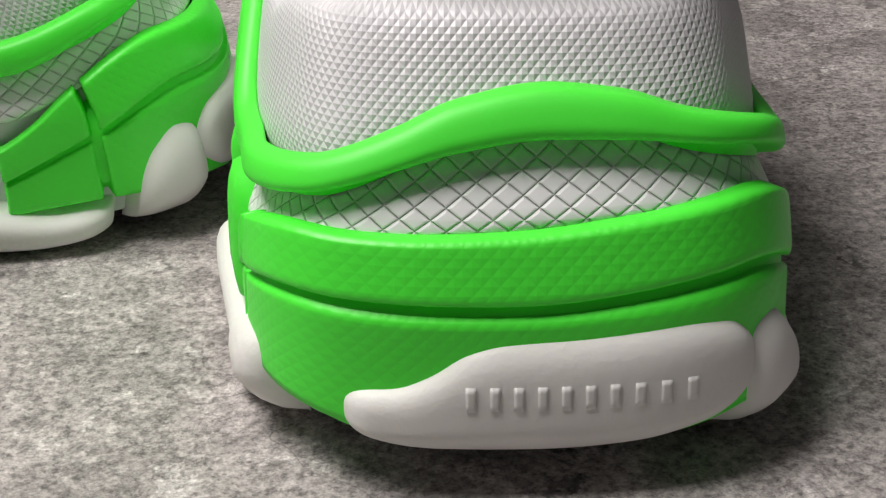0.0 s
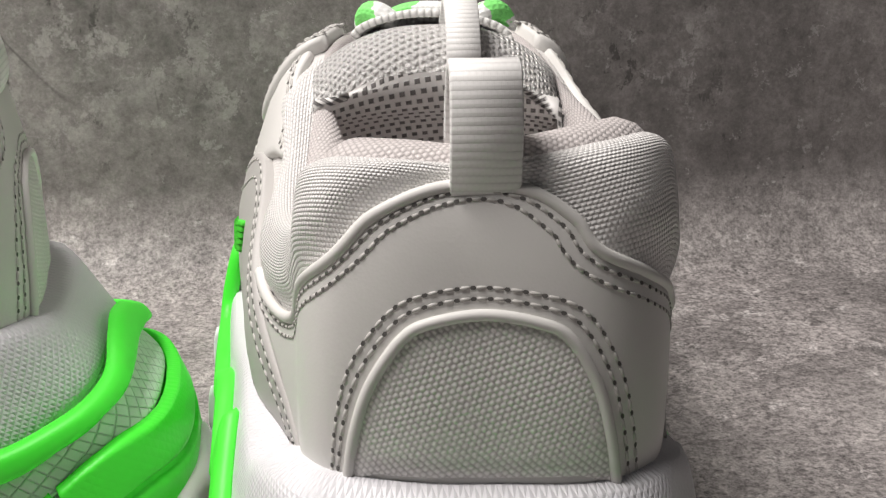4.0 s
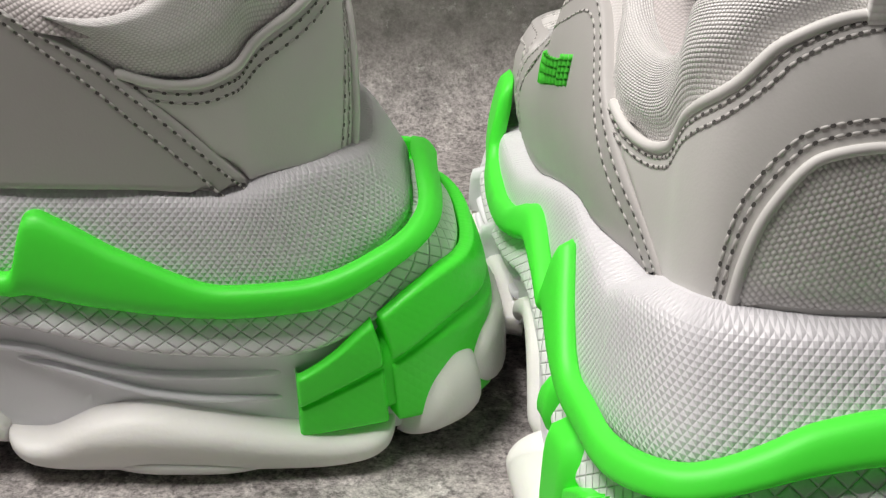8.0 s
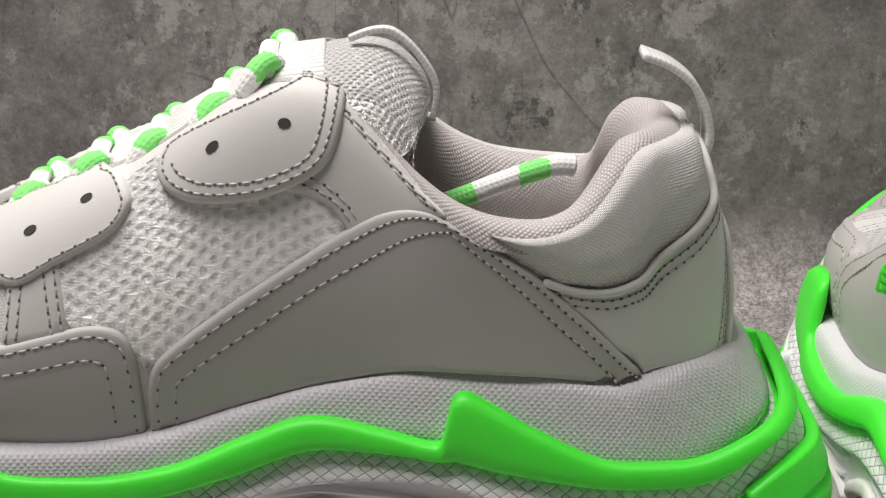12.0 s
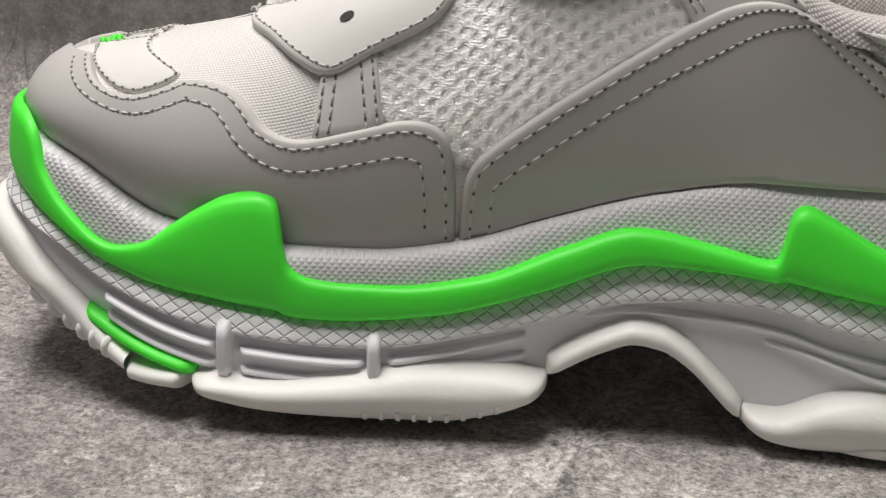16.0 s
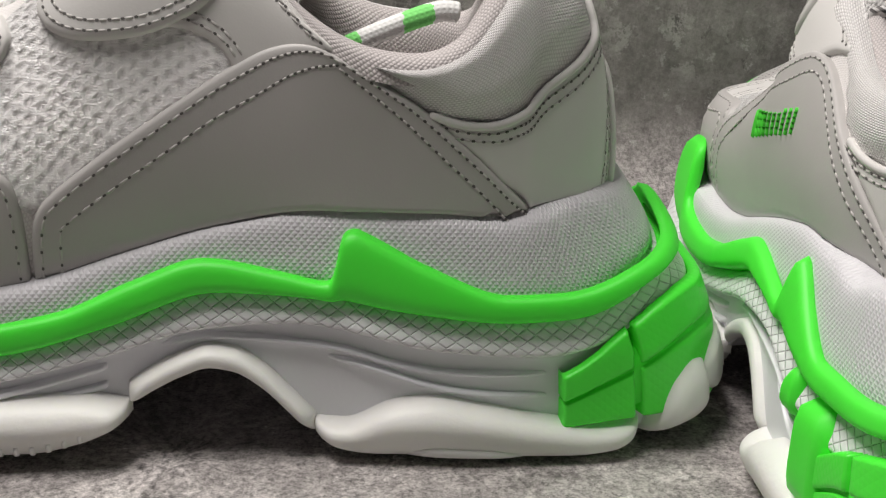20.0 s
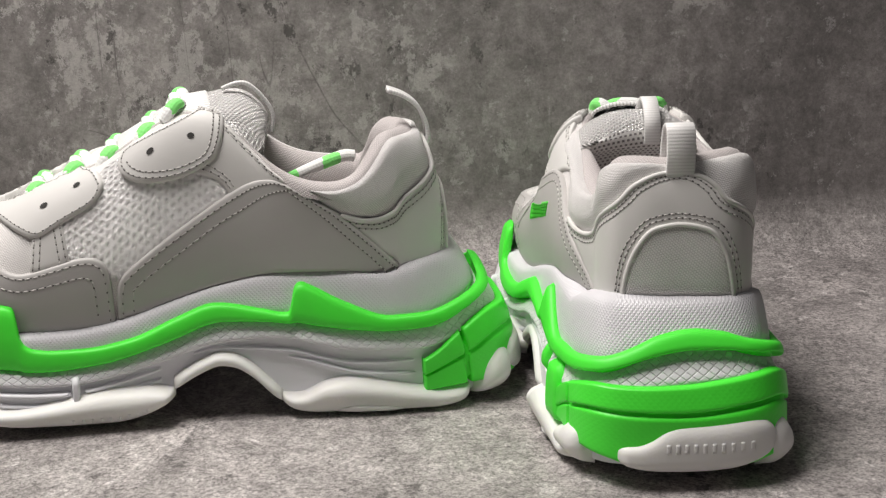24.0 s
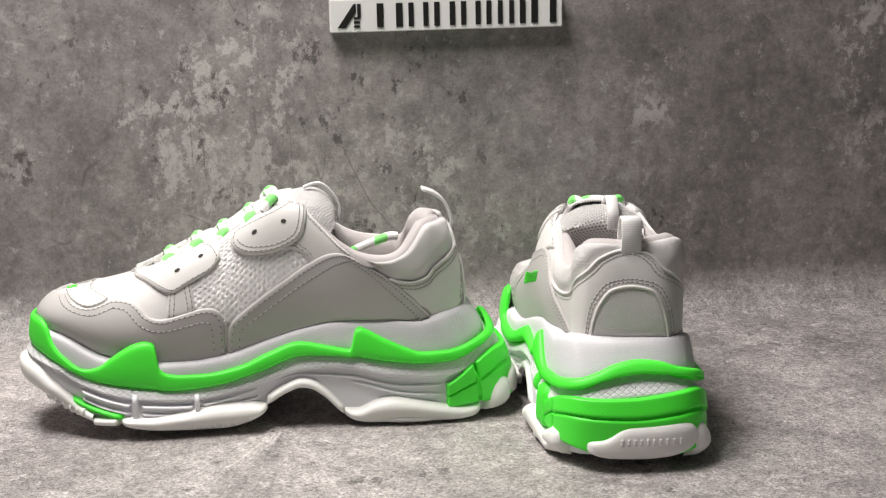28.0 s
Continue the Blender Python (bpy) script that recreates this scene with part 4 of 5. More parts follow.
        lo_s, hi_s = sorted((arc(2.68), arc(1.7)))
        sh.band("outsole_pod", lo_s, hi_s, bottom, top, 0.135 - near, OUTSOLE, n=110, m=14, power=2.4, ends=0.07, label="cream rubber forefoot pod")
        for k in range(9):
            s = 2.2 - 0.045 * k
            c = arc(s)
            sh.band("tread_rib", c - 0.013, c + 0.013, lambda x, b=bottom: b(x) + 0.022, lambda x, b=bottom: b(x) + 0.08, 0.1405 - near, OUTSOLE, n=5, m=6, power=3, ends=0.008)
        # lip of the arch
        lip = fn([(arc(1.71), 0.2), (arc(1.64), 0.245), (arc(1.55), 0.29), (arc(1.47), 0.315), (arc(1.4), 0.305), (arc(1.32), 0.26), (arc(1.23), 0.175), (arc(1.16), 0.1)])
        lo_s, hi_s = sorted((arc(1.71), arc(1.16)))
        sh.band("arch_lip", lo_s, hi_s, lambda x, f=lip: f(x) - 0.07, lip, 0.085 - near, OUTSOLE, n=80, m=10, power=2.6, ends=0.05, label="cream rubber lip over the arch")
        # small pieces behind the toe
        lo_s, hi_s = sorted((arc(2.86), arc(2.68)))
        sh.band("outsole_pod", lo_s, hi_s, lambda x: 0 * x + 0.055, lambda x: 0 * x + 0.125, 0.115, OUTSOLE, n=30, m=8, ends=0.03)
        f = fn([(arc(3.0), 0.26), (arc(2.85), 0.2), (arc(2.65), 0.14)])
        lo_s, hi_s = sorted((arc(3.0), arc(2.65)))
        sh.band("green_sliver", lo_s, hi_s, lambda x, f=f: f(x) - 0.05, f, 0.095, NEON, n=40, m=7, ends=0.05)
    # toe bumper
    for end0, end1, arc in ((arc_in(2.84), A_MED, arc_in), (-A_LAT, arc_out(2.84), arc_out)):
        low = fn([(arc(2.84), 0.085), (arc(3.0), 0.125), (arc(3.1), 0.185), (arc(3.18), 0.25), ((A_MED if end0 > 0 else -A_LAT), 0.3)])
        top = fn([(arc(2.84), 0.15), (arc(2.93), 0.205), (arc(3.02), 0.285), (arc(3.1), 0.365), (arc(3.17), 0.44), ((A_MED if end0 > 0 else -A_LAT), 0.5)])
        sh.band("toe_bumper", end0, end1, low, top, 0.118, OUTSOLE, n=90, m=12, power=2.6, label="cream rubber toe bumper")
        for k in range(6):
            c = arc(2.9 + 0.042 * k)
            sh.band("tread_rib", c - 0.013, c + 0.013, lambda x, f=low: f(x) + 0.01, lambda x, f=low: f(x) + 0.095, 0.134, OUTSOLE, n=6, m=7, power=3, ends=0.01)
    # green heel block
    top = fn([(arc_in(0.46), 0.235), (arc_in(0.43), 0.25), (arc_in(0.25), 0.375), (arc_heel(0.36), 0.465), (arc_heel(0.2), 0.45), (0, 0.43), (arc_heel(-0.2), 0.425), (arc_heel(-0.32), 0.425),
              (arc_out(0.27), 0.36), (arc_out(0.43), 0.28), (arc_out(0.46), 0.26)])
    mid_line = fn([(arc_in(0.46), 0.15), (arc_in(0.25), 0.25), (arc_heel(0.36), 0.345), (0, 0.315), (arc_heel(-0.32), 0.32), (arc_out(0.27), 0.26), (arc_out(0.46), 0.16)])
    low = fn([(arc_out(0.46), 0.14), (arc_out(0.27), 0.13), (arc_heel(-0.32), 0.1), (arc_heel(-0.2), 0.06), (0, 0.05), (arc_heel(0.25), 0.055), (arc_heel(0.36), 0.08), (arc_in(0.25), 0.085), (arc_in(0.46), 0.07)])
    ends = (arc_out(0.46), arc_in(0.46))
    cut_in, cut_out = arc_in(0.245), arc_out(0.245)
    for e0, e1 in ((ends[0], cut_out - 0.005), (cut_out + 0.005, cut_in - 0.005), (cut_in + 0.005, ends[1])):
        nn = 40 if e1 - e0 < 0.4 else 150
        sh.band("heel_block", e0, e1, low, lambda x: mid_line(x) - 0.0012, 0.072, NEON_TEXTURED, n=nn, m=17, power=14, ends=0.01, label="neon green rubber heel block")
        sh.band("heel_block", e0, e1, lambda x: mid_line(x) + 0.0012, top, 0.078, NEON_TEXTURED, n=nn, m=19, power=8, ends=0.01, lip=0.6, label="neon green rubber heel block")
    sh.band("heel_block_core", ends[0] + 0.02, ends[1] - 0.02, lambda x: low(x) + 0.006, lambda x: top(x) - 0.06, 0.06, NEON, n=160, m=6, power=9, ends=0.02)
    # humps of the block's outer end
    f = fn([(arc_out(0.4), 0.36), (arc_out(0.46), 0.4), (arc_out(0.54), 0.395), (arc_out(0.6), 0.33)])
    sh.band("heel_block", arc_out(0.6), arc_out(0.4), lambda x: 0 * x + 0.08, f, 0.088, NEON, n=40, m=10, power=4, ends=0.05)
    f = fn([(arc_out(0.62), 0.4), (arc_out(0.66), 0.43), (arc_out(0.7), 0.4), (arc_out(0.73), 0.3)])
    sh.band("green_fin", arc_out(0.73), arc_out(0.62), lambda x: 0 * x + 0.26, f, 0.075, NEON, n=30, m=8, ends=0.03)
    # rounded lobes at the heel's corners, below the green block
    for arc, s0, s1, top_z in ((arc_in, 0.05, 0.2, 0.27), (arc_out, 0.13, 0.42, 0.2)):
        f = fn([(arc(s0), top_z), (arc(s0 + 0.3 * (s1 - s0)), top_z), (arc(s0 + 0.6 * (s1 - s0)), top_z - 0.05), (arc(s1), 0.1)])
        lo_s, hi_s = sorted((arc(s0), arc(s1)))
        sh.band("outsole_pod", lo_s, hi_s, lambda x: 0 * x + 0.01, f, 0.108, OUTSOLE, n=40, m=14, power=2.3, ends=0.07, label="cream rubber heel corner pod")
    # heel plate
    plate_top = fn([(arc_heel(u), z) for u, z in HEEL_PLATE_TOP])
    plate_low = fn([(arc_heel(-0.3), 0.12), (arc_heel(-0.27), 0.085), (arc_heel(-0.2), 0.055), (arc_heel(-0.1), 0.04), (arc_heel(0.04), 0.035), (arc_heel(0.2), 0.045), (arc_heel(0.31), 0.08), (arc_heel(0.36), 0.125), (arc_heel(0.385), 0.17)])
    plate = sh.band("heel_plate", arc_heel(-0.3), arc_heel(0.385), plate_low, plate_top, 0.098, OUTSOLE, n=110, m=18, power=3.2, ends=0.07, label="cream rubber heel plate with raised bars")
    # the raised word on it, as bars
    for k in range(10):
        u0 = -0.1 + k * 0.039
        a0 = arc_heel(u0)
        sh.band("mark_bar", a0, a0 + 0.027, lambda x: 0 * x + 0.142, lambda x: 0 * x + 0.204, 0.1005, OUTSOLE, n=6, m=7, power=10, ends=0.004, parent=plate)


def build_upper(sh):
    n, m = 360, 34
    a = np.linspace(-A_LAT, A_MED, n)
    h = np.linspace(0, 1, m)
    pts = upper(a[:, None], h[None]).reshape(-1, 3)
    p = outline_at(a)[0]
    run = np.concatenate([[0], np.cumsum(np.linalg.norm(np.diff(p, axis=0), axis=1))])
    uv = np.stack([np.repeat(run[:, None], m, 1), np.repeat(h[None] * SKIN_H, n, 0)], -1).reshape(-1, 2) * 0.1
    body = sh.put("upper", pts, grid_faces(n, m, flip=True), VAMP_MESH, None, uv, "pale grey woven mesh upper")
    # rolled collar edge and lining
    sel = np.linspace(arc_out(2.5), arc_in(2.5), 240)
    t = TOP_EDGE(sel)
    centre = np.stack([np.clip(t[:, 0], 0.85, 2.45), 0 * t[:, 0]], 1)
    inw = centre - t[:, :2]
    inw /= np.linalg.norm(inw, axis=1, keepdims=True) + 1e-9
    collar = smooth01((1.3 - t[:, 0]) / 0.3)
    prof = [(-0.02, -0.05), (-0.012, 0.0), (0.015, 0.022), (0.05, 0.028), (0.085, 0.01), (0.11, -0.04), (0.12, -0.12), (0.09, -0.25), (0.06, -0.4), (0.05, -0.62)]
    cols = []
    for x, z in prof:
        zz = np.maximum(t[:, 2] + z * (0.35 + 0.65 * collar), 0.72)
        cols.append(np.concatenate([t[:, :2] + inw * (x * (0.3 + 0.7 * collar))[:, None], zz[:, None]], 1))
    pts = np.stack(cols, 1)
    k = len(prof)
    run = arc_of(t)
    hh = np.concatenate([[0], np.cumsum([math.hypot(prof[i + 1][0] - prof[i][0], prof[i + 1][1] - prof[i][1]) for i in range(k - 1)])])
    uv = np.stack([np.repeat(run[:, None], k, 1), np.repeat(hh[None], len(sel), 0)], -1).reshape(-1, 2) * 0.1
    sh.put("lining", pts.reshape(-1, 3), grid_faces(len(sel), k, flip=True), LINING_CLOTH, None, uv, "mauve-grey woven collar lining")
    # insole
    ins = np.array([(0.5, -0.18), (0.5, 0.18), (0.8, 0.3), (1.4, 0.3), (2.0, 0.3), (2.4, 0.2), (2.4, -0.2), (2.0, -0.3), (1.4, -0.3), (0.8, -0.3)])
    ins = curve_through(ins, True, 0.05)
    sh.put("insole", np.concatenate([ins, np.full((len(ins), 1), 0.74)], 1), [tuple(range(len(ins)))], LINING_CLOTH, None, ins * 0.1)
    # sewn pieces on both sides
    for view in ("in", "out"):
        tn = 1 if view == "in" else -1
        line = curve_through(SIDE_PATCH, True, 0.03)
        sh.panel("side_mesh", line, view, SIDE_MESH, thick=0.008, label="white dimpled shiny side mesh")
        line = even(STRAP, 0.03)
        st = sh.panel("strap", line, view, PALE_LEATHER, thick=0.014)
        for e0, e1 in ((STRAP[0], STRAP[3]), (STRAP[1], STRAP[2])):
            ln = even([e0, e1], 0.02, False)
            for ins_d in (0.018, 0.048):
                sgn = -1 if e0 == STRAP[0] else 1
                sh.stitches(ln, view, st, 0.014, ins_d, turn=-sgn * tn)
        line = curve_through(SADDLE, True, 0.03)
        sad = sh.panel("saddle", line, view, PALE_LEATHER, thick=0.018, label="pale grey leather saddle beside the laces")
        for ln in (curve_through(SADDLE[2:6], False, 0.02), curve_through(SADDLE[8:12], False, 0.02)):
            for d in (0.03, 0.055):
                sh.stitches(ln, view, sad, 0.018, d, turn=-tn)
        # quarter panel
        ws = (lambda s: s) if view == "in" else (lambda s: float(np.interp(s, [0, 0.45, 0.82, 1.18, 1.94, 3.26], [0, 0.42, 0.84, 1.3, 2.02, 3.26])))
        base_line = [(s, float(UPPER_LOW(arc_in(s) if view == "in" else arc_out(s))) - 0.015) for s in np.linspace(ws(0.5), ws(1.94), 24)]
        top_line = curve_through([(ws(s), z) for s, z in QUARTER], False, 0.025)
        q = sh.panel("quarter_panel", np.concatenate([top_line, np.array(base_line)]), view, GREY_LEATHER, thick=0.026, step=0.06, label="light grey smooth leather quarter panel")
        for d in (0.03, 0.082):
            sh.stitches(top_line, view, q, 0.026, d, turn=tn * -1)
        big = curve_through(EYE_BIG, True, 0.02)
        e = sh.panel("eyelet_panel", big, view, PALE_LEATHER, thick=0.034, label="pale grey leather eyelet panel with two holes")
        sh.stitches(np.concatenate([big, big[:2]]), view, e, 0.034, 0.025, turn=-tn)
        sh.stitches(np.concatenate([big[len(big) // 3:], big[:2]]), view, e, 0.034, 0.05, turn=-tn)
        small = curve_through(EYE_SMALL, True, 0.02)
        e2 = sh.panel("eyelet_panel", small, view, PALE_LEATHER, thick=0.028, label="pale grey leather lower eyelet panel with two holes")
        sh.stitches(np.concatenate([small, small[:2]]), view, e2, 0.028, 0.025, turn=-tn)
        for s, z, par, th in ((1.55, 1.385, e, 0.034), (1.745, 1.315, e, 0.034), (2.27, 1.06, e2, 0.028), (2.11, 1.15, e2, 0.028)):
            aa, hh0 = find_skin([(s, z)], view)[0]
            ringp = [(aa + 0.0185 * math.cos(x), hh0 + 0.0185 * math.sin(x) / SKIN_H) for x in np.linspace(0, 2 * math.pi, 13)[:-1]]
            c = np.array(ringp)
            o = upper(c[:, 0], c[:, 1]) + upper_normal(c[:, 0], c[:, 1]) * (th + 0.0025)
            sh.put("eyelet_hole", o, [tuple(range(12))], HOLE_DARK, par)
    for view in ("in", "out"):
        patch = curve_through([(3.05, 0.9), (2.97, 0.85), (2.88, 0.83), (2.79, 0.855), (2.75, 0.885), (2.8, 0.905), (2.86, 0.925), (2.9, 0.95), (2.97, 0.93)], True, 0.02)
        sh.stitches(patch, view, sh.panel("toe_patch", patch, view, PALE_LEATHER, thick=0.009), 0.009, 0.015)
    # toe cap, one piece round the toe
    left = find_skin(curve_through(CAP_TOP, False, 0.025), "in")
    right = find_skin(curve_through(CAP_TOP, False, 0.025), "out")
    # arc continues over the toe: outer side arcs are laid beyond the inner side's end
    for side_pts, view, end in ((left, "in", A_MED), (right, "out", -A_LAT)):
        tip = [(end, float(side_pts[0][1]) + 0.02)]
        low_a = np.linspace(end, side_pts[-1][0], 50)
        low = np.stack([low_a, np.full(50, 0.0)], 1)
        poly = np.concatenate([even(np.array([tip[0], side_pts[0]]), 0.04, False)[:-1], side_pts, low[::-1]])
        c = sh.panel("toe_cap", poly, view, GREY_LEATHER, thick=0.024, step=0.06, is_skin=True, label="light grey leather toe cap")
        tn = -1 if view == "in" else 1
        for d in (0.028, 0.085):
            sh.stitches(side_pts, view, c, 0.024, d, is_skin=True, turn=tn * 1)
    # heel counter with its mesh window
    rimline = np.concatenate([find_skin(COUNTER_SIDE, "out"), find_skin(COUNTER_BACK, "heel"), find_skin(COUNTER_SIDE[::-1], "in")])
    rimline = even(catmull(rimline, 6, False), 0.02, False)
    side_r = find_skin([(0.76, 0.9), (0.64, 0.78), (0.55, 0.7)], "in")
    side_l = find_skin([(0.55, 0.7), (0.64, 0.78), (0.76, 0.9)], "out")
    lo_line = np.stack([np.linspace(side_r[-1][0], side_l[0][0], 40), np.full(40, 0.01)], 1)
    poly = np.concatenate([rimline[:-1], even(np.concatenate([rimline[-1:], side_r]), 0.04, False)[:-1], lo_line[:-1], even(np.concatenate([lo_line[-1:], side_l, rimline[:1]]), 0.04, False)[:-1]])
    counter = sh.panel("heel_counter", poly, "heel", PALE_LEATHER, thick=0.018, step=0.05, is_skin=True, label="pale grey leather heel counter")
    for d in (0.03, 0.06):
        sh.stitches(rimline, "heel", counter, 0.018, d, is_skin=True, turn=-1)
    pipe = upper(rimline[:, 0], rimline[:, 1]) + upper_normal(rimline[:, 0], rimline[:, 1]) * 0.014
    sh.tube("piping", pipe, 0.013, PALE_LEATHER, 8, counter, label="pale leather piping")
    arch = curve_through(HEEL_ARCH, False, 0.02)
    skin_arch = find_skin(arch, "heel")
    window = sh.panel("heel_mesh", skin_arch, "heel", HEEL_MESH, thick=0.024, step=0.05, is_skin=True, label="silver-grey mesh heel window")
    pipe = upper(skin_arch[:, 0], skin_arch[:, 1]) + upper_normal(skin_arch[:, 0], skin_arch[:, 1]) * 0.022
    sh.tube("piping", pipe, 0.012, PALE_LEATHER, 8, window, label="pale leather piping")
    for d in (0.035, 0.06):
        sh.stitches(skin_arch, "heel", counter, 0.018, d, is_skin=True, turn=0)
    # padded collar
    ring_top = [(arc_out(b), 1.0) for b in (1.42, 1.36, 1.28, 1.2, 1.12, 1.0, 0.85, 0.7, 0.55, 0.4, 0.2, 0.1, 0.05)] + [(0.0, 1.0)] + [(arc_in(b), 1.0) for b in (0.05, 0.1, 0.2, 0.4, 0.55, 0.7, 0.85, 1.0, 1.12)]
    ring_low = np.concatenate([find_skin([(1.37, 1.3), (1.3, 1.25), (1.2, 1.19), (1.1, 1.14), (1.0, 1.07), (0.92, 1.01), (0.82, 0.955)], "out"), rimline[12:-12], find_skin([(0.82, 0.955), (0.92, 1.03), (1.0, 1.09)], "in")])
    poly = np.concatenate([even(ring_top, 0.03, False), ring_low[::-1]])
    sh.panel("collar_pad", poly, "heel", COLLAR_CLOTH, thick=0.004, step=0.04, puff=0.032, is_skin=True, label="pale grey woven padded collar")


def build_tongue_and_laces(sh, tucked):
    line = catmull([(2.75, 0.94), (2.6, 0.98), (2.5, 1.02), (2.3, 1.1), (2.05, 1.235), (1.8, 1.385), (1.6, 1.49), (1.45, 1.548), (1.3, 1.55), (1.2, 1.47), (1.17, 1.38), (1.2, 1.33), (1.3, 1.3), (1.42, 1.2), (1.6, 1.0)], 5, False)
    run = arc_of(line)
    outer = int(np.argmin(line[:, 0]))
    v = np.concatenate([[-1.04, -1.03], np.linspace(-1, 1, 15), [1.03, 1.04]])
    n, m = len(line), len(v)
    pts, uv = [], []
    for i, (s, z) in enumerate(line):
        wide = float(np.interp(s, [1.15, 1.35, 1.6, 2.0, 2.5, 2.9], [0.29, 0.29, 0.24, 0.2, 0.15, 0.04]))
        for k, x in enumerate(v):
            drop = 0.1 * abs(x) ** 2.6 * (1 if i < outer else 0.3)
            if i <= outer and s < 1.75:
                drop += (0.36 if k in (0, m - 1) else 0.16 if k in (1, m - 2) else 0) * smooth01((1.75 - s) / 0.3)
            low = 0 if tucked else 0.06 * smooth01((1.6 - s) / 0.2)
            pts.append((s + 0.03 * abs(x) ** 2, x * wide, z - drop - low))
            uv.append(((x * wide + math.copysign(drop, x)) * 0.1, run[i] * 0.1))
    cut = outer - 2
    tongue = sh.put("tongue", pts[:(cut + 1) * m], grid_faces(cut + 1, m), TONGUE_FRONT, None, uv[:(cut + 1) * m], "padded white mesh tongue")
    sh.put("tongue_lining", pts[cut * m:], grid_faces(n - cut, m), TONGUE_MESH, tongue, uv[cut * m:], "grey open mesh tongue lining")
    low = 0 if tucked else 0.06
    loop = catmull([(s, 0.06, z - low) for s, z in ((1.4, 1.575), (1.33, 1.6), (1.27, 1.595), (1.2, 1.53), (1.15, 1.44), (1.16, 1.34))], 6, False)
    sh.ribbon("tongue_loop", loop, 0.04 if tucked else 0.08, 0.018, (0, 1, 0), WEBBING, tongue, "white webbing tongue loop")
    # laces: flat ribbed crossings, each held by a loop at the facing's edges
    for s, z, w in ((2.355, 1.09, 0.14), (2.16, 1.188, 0.155), (1.975, 1.263, 0.17), (1.785, 1.375, 0.18), (1.64, 1.492, 0.19)):
        bar = catmull([(s + 0.02, -w, z - 0.01), (s + 0.01, -w * 0.5, z + 0.03), (s, 0, z + 0.04), (s - 0.01, w * 0.5, z + 0.03), (s - 0.02, w, z - 0.01)], 5, False)
        sh.tube("lace", bar, 0.03, LACE, 12, None, 0.6, label="white and neon green flat lace")
        for y in (-1, 1):
            knot = catmull([(s + 0.045, y * (w + 0.03), z - 0.055), (s + 0.02, y * (w + 0.03), z - 0.005), (s - 0.005, y * (w + 0.005), z + 0.03), (s - 0.03, y * (w - 0.04), z + 0.03), (s - 0.035, y * (w - 0.09), z)], 5, False)
            sh.tube("lace", knot, 0.033, LACE, 14, None, 0.85, up=(0, 0.3, 1), label="white and neon green lace loop")
    for s0, z0, w0 in ((2.26, 1.128, 0.15), (2.07, 1.232, 0.17), (1.875, 1.35, 0.185), (1.69, 1.46, 0.195), (1.55, 1.525, 0.19)):
        strap = catmull([(s0 + 0.03, -w0 - 0.02, z0 - 0.09), (s0 + 0.02, -w0, z0 - 0.035), (s0 + 0.01, -w0 * 0.5, z0), (s0, 0, z0 + 0.008), (s0 - 0.01, w0 * 0.5, z0), (s0 - 0.02, w0, z0 - 0.035), (s0 - 0.03, w0 + 0.02, z0 - 0.09)], 4, False)
        sh.ribbon("lace_web", strap, 0.15, 0.02, (-0.86, 0, 0.5 if s0 > 1.6 else 0.12), LACE_WEB, None, "white ribbed flat lace")
    if tucked:
        end = catmull([(1.16, 0.0, 1.05), (1.06, 0.02, 1.095), (0.96, 0.03, 1.14), (0.86, 0.035, 1.18), (0.79, 0.035, 1.2), (0.735, 0.03, 1.195)], 7, False)
        sh.tube("lace", end, 0.032, LACE, 10, None)
    # heel pull tab
    if tucked:
        tab = [(0.37, 0, 1.25), (0.355, 0, 1.3), (0.37, 0, 1.38), (0.41, 0, 1.455), (0.48, 0, 1.51), (0.56, 0, 1.54)]
    else:
        tab = [(0.4, 0, 1.27), (0.385, 0, 1.31), (0.375, 0, 1.4), (0.4, 0, 1.5), (0.46, 0, 1.505), (0.5, 0, 1.44), (0.52, 0, 1.35)]
    tab = [(s, 0.03, z) for s, _, z in tab]
    sh.ribbon("pull_tab", catmull(tab, 6, False), 0.13, 0.022, (0, 1, 0), WEBBING, None, "white ribbed webbing heel pull tab")


def logo_bars(sh):
    """The sewn word on the outer quarter, as upright bars."""
    for k in range(10):
        s = 1.54 - 0.038 * k
        z = 0.775 + 0.0125 * k
        pts = find_skin([(s, z), (s - 0.009, z + 0.003), (s - 0.009, z + 0.145 - 0.005 * k), (s, z + 0.142 - 0.005 * k)], "out")
        sh.panel("sewn_bar", even(pts, 0.02), "out", NEON_THREAD, thick=0.036, is_skin=True, edge=0.003)


def toe_mark(sh):
    """The sewn size mark on the toe, as small bars."""
    for k in range(2):
        for j in range(2):
            c = np.array([A_MED - 0.16 - 0.07 * k, 0.86 + 0.055 * j])
            q = np.array([c, c + (0.045, 0.0), c + (0.045, 0.035), c + (0, 0.035)])
            sh.panel("sewn_bar", even(q, 0.02), "in", NEON_THREAD, thick=0.02, is_skin=True, edge=0.004)


def build_sneaker(place, side, label, like=None):
    root = new("sneaker")
    root.matrix_world = place
    tagged(root, label, "sneaker", "pair of sneakers")
    sh = Shoe(root, side)
    if like is None:
        build_upper(sh)
        build_sole(sh)
        toe_mark(sh)
    else:
        sh.repeat(like)
    own = Shoe(root, side)
    build_tongue_and_laces(own, like is None)
    if like is not None:
        logo_bars(own)
    return sh


first = build_sneaker(pose(0.158, 0.05, 0, 0, 0, 180), 1, "chunky grey and neon green sneaker, inner side and tucked lace shown")
build_sneaker(pose(0.2185, -0.106, 0, 0, 0, 86), -1, "chunky grey and neon green sneaker, heel and pull tab shown", first)


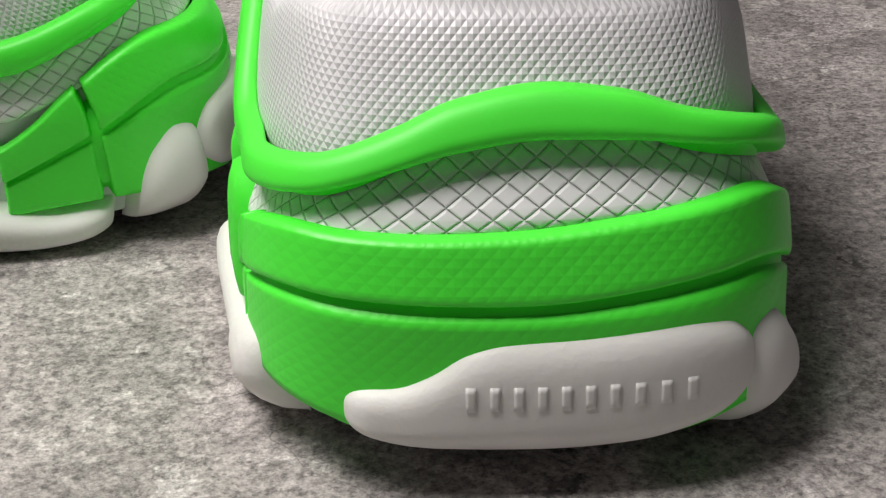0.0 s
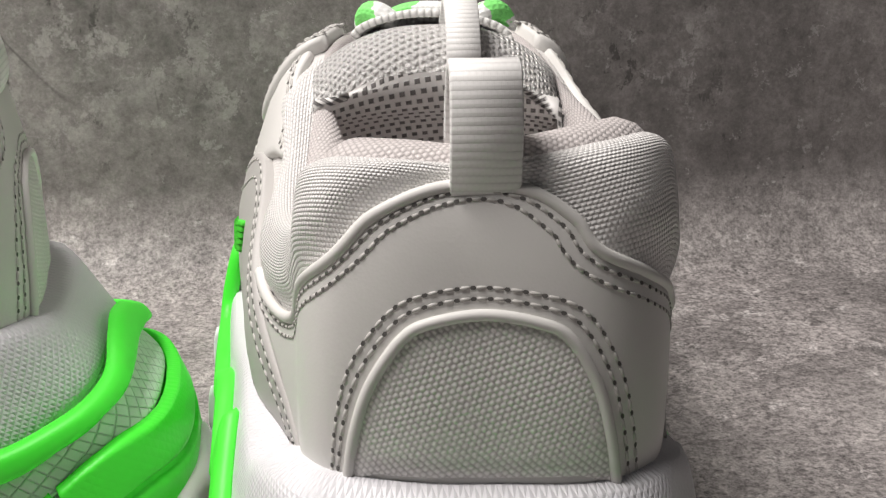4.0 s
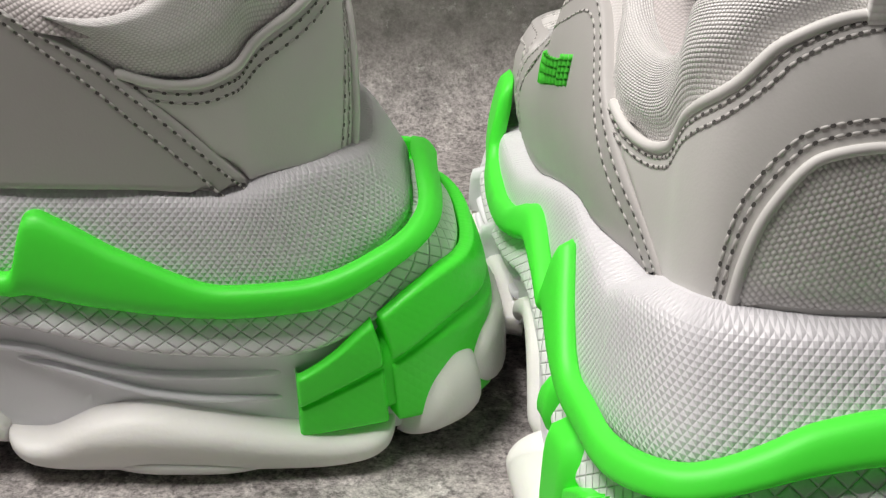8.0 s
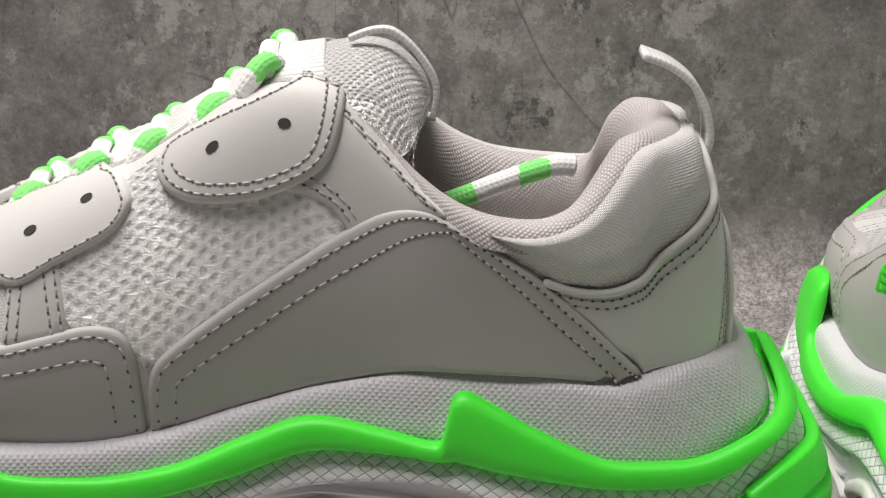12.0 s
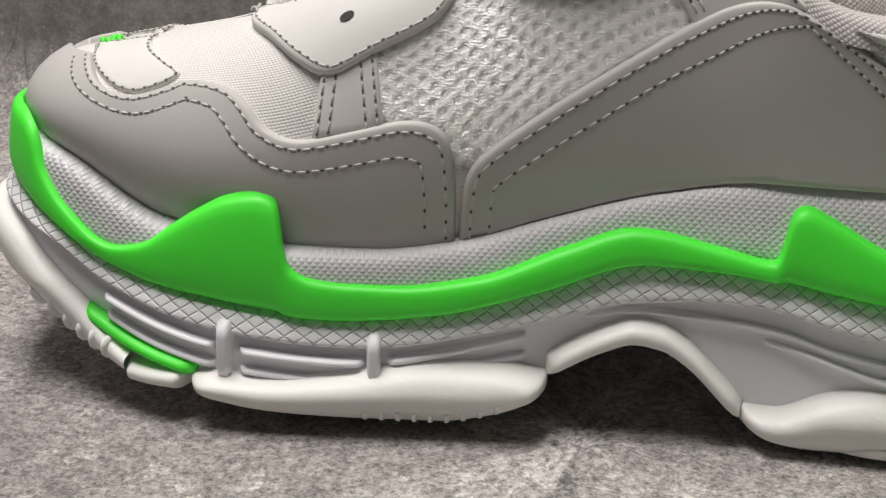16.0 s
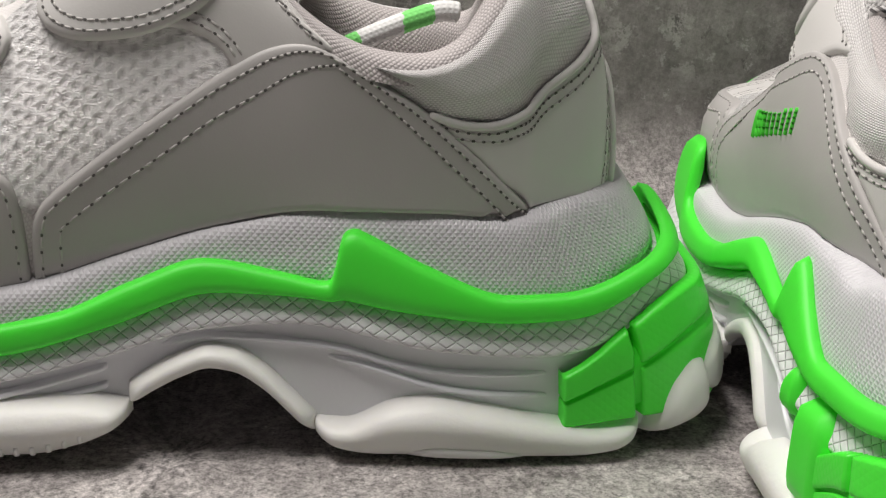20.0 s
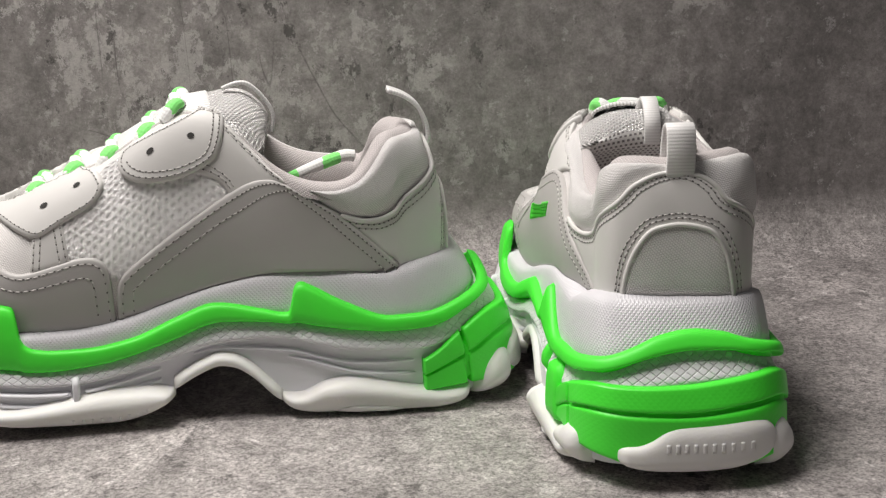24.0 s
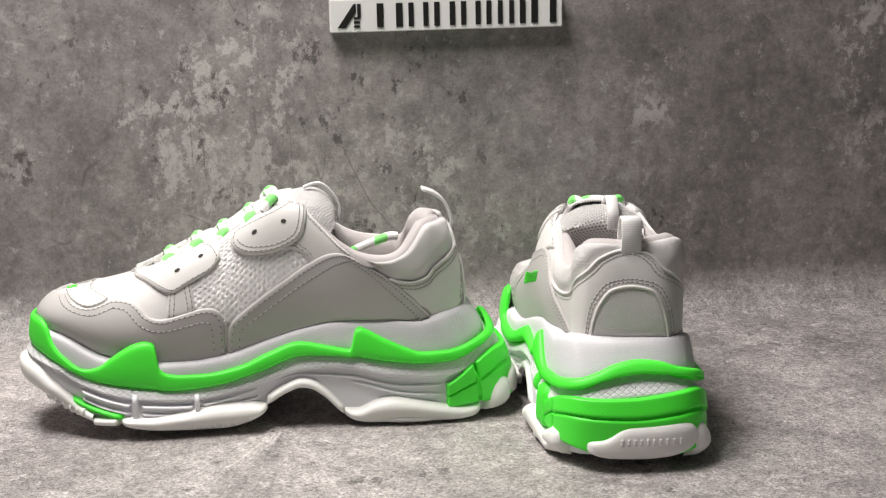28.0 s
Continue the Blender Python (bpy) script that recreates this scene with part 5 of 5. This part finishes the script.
# ---------- the board on the wall ----------
def build_board():
    x0, x1, z0, z1, y = 0.051, 0.249, 0.252, 0.2795, WALL_Y - 0.012
    ob = new("wall_sign")
    ob.matrix_world = pose((x0 + x1) / 2, WALL_Y, (z0 + z1) / 2, 0, -1.0, 0)
    tagged(ob, "white board with black plain marks fixed on the wall", "sign")
    w, h = (x1 - x0) / 2, (z1 - z0) / 2
    bm = bmesh.new()
    bmesh.ops.create_cube(bm, size=1.0, matrix=Matrix.Translation((0, -0.006, 0)) @ Matrix.Diagonal((2 * w, 0.012, 2 * h, 1)))
    bmesh.ops.bevel(bm, geom=bm.edges[:], offset=0.0008, segments=2, affect="EDGES")
    me = bpy.data.meshes.new("board")
    bm.to_mesh(me)
    bm.free()
    me.materials.append(PLAIN_WHITE)
    board = new("board", me)
    board.parent = ob

    def mark(shape):
        bmk = bmesh.new()
        vs = [bmk.verts.new((x, -0.0123, z)) for x, z in shape]
        face = bmk.faces.new(vs)
        res = bmesh.ops.extrude_face_region(bmk, geom=[face])
        for v in res["geom"]:
            if isinstance(v, bmesh.types.BMVert):
                v.co.y -= 0.0004
        bmesh.ops.recalc_face_normals(bmk, faces=bmk.faces[:])
        mk = bpy.data.meshes.new("mark")
        bmk.to_mesh(mk)
        bmk.free()
        mk.materials.append(BLACK_PRINT)
        o = new("mark", mk)
        o.parent = ob

    b, t = -h * 0.72, h * 0.72
    mark([(-w * 0.94, b), (-w * 0.87, b), (-w * 0.78, t * 0.3), (-w * 0.78, t), (-w * 0.8, t)])
    for k in range(3):
        z = b + 0.0035 * k
        mark([(-w * 0.80, z), (-w * 0.75, z), (-w * 0.75, z + 0.002), (-w * 0.80, z + 0.002)])
    mark([(-w * 0.77, b * 0.2), (-w * 0.74, b * 0.2), (-w * 0.74, t), (-w * 0.77, t)])
    edges = [-0.63, -0.36, -0.14, 0.09, 0.31, 0.60, 0.70, 0.97]
    for e0, e1 in zip(edges[:-1], edges[1:]):
        e0, e1 = e0 + 0.025, e1 - 0.025
        count = 1 if e1 - e0 < 0.1 else 3 if e1 - e0 > 0.23 else 2
        thick = (e1 - e0) * (1.0 if count == 1 else 0.52 / count)
        for k in range(count):
            x = w * (e0 + (e1 - e0 - thick) * k / max(1, count - 1))
            mark([(x, b), (x + w * thick, b), (x + w * thick, t), (x, t)])


build_board()
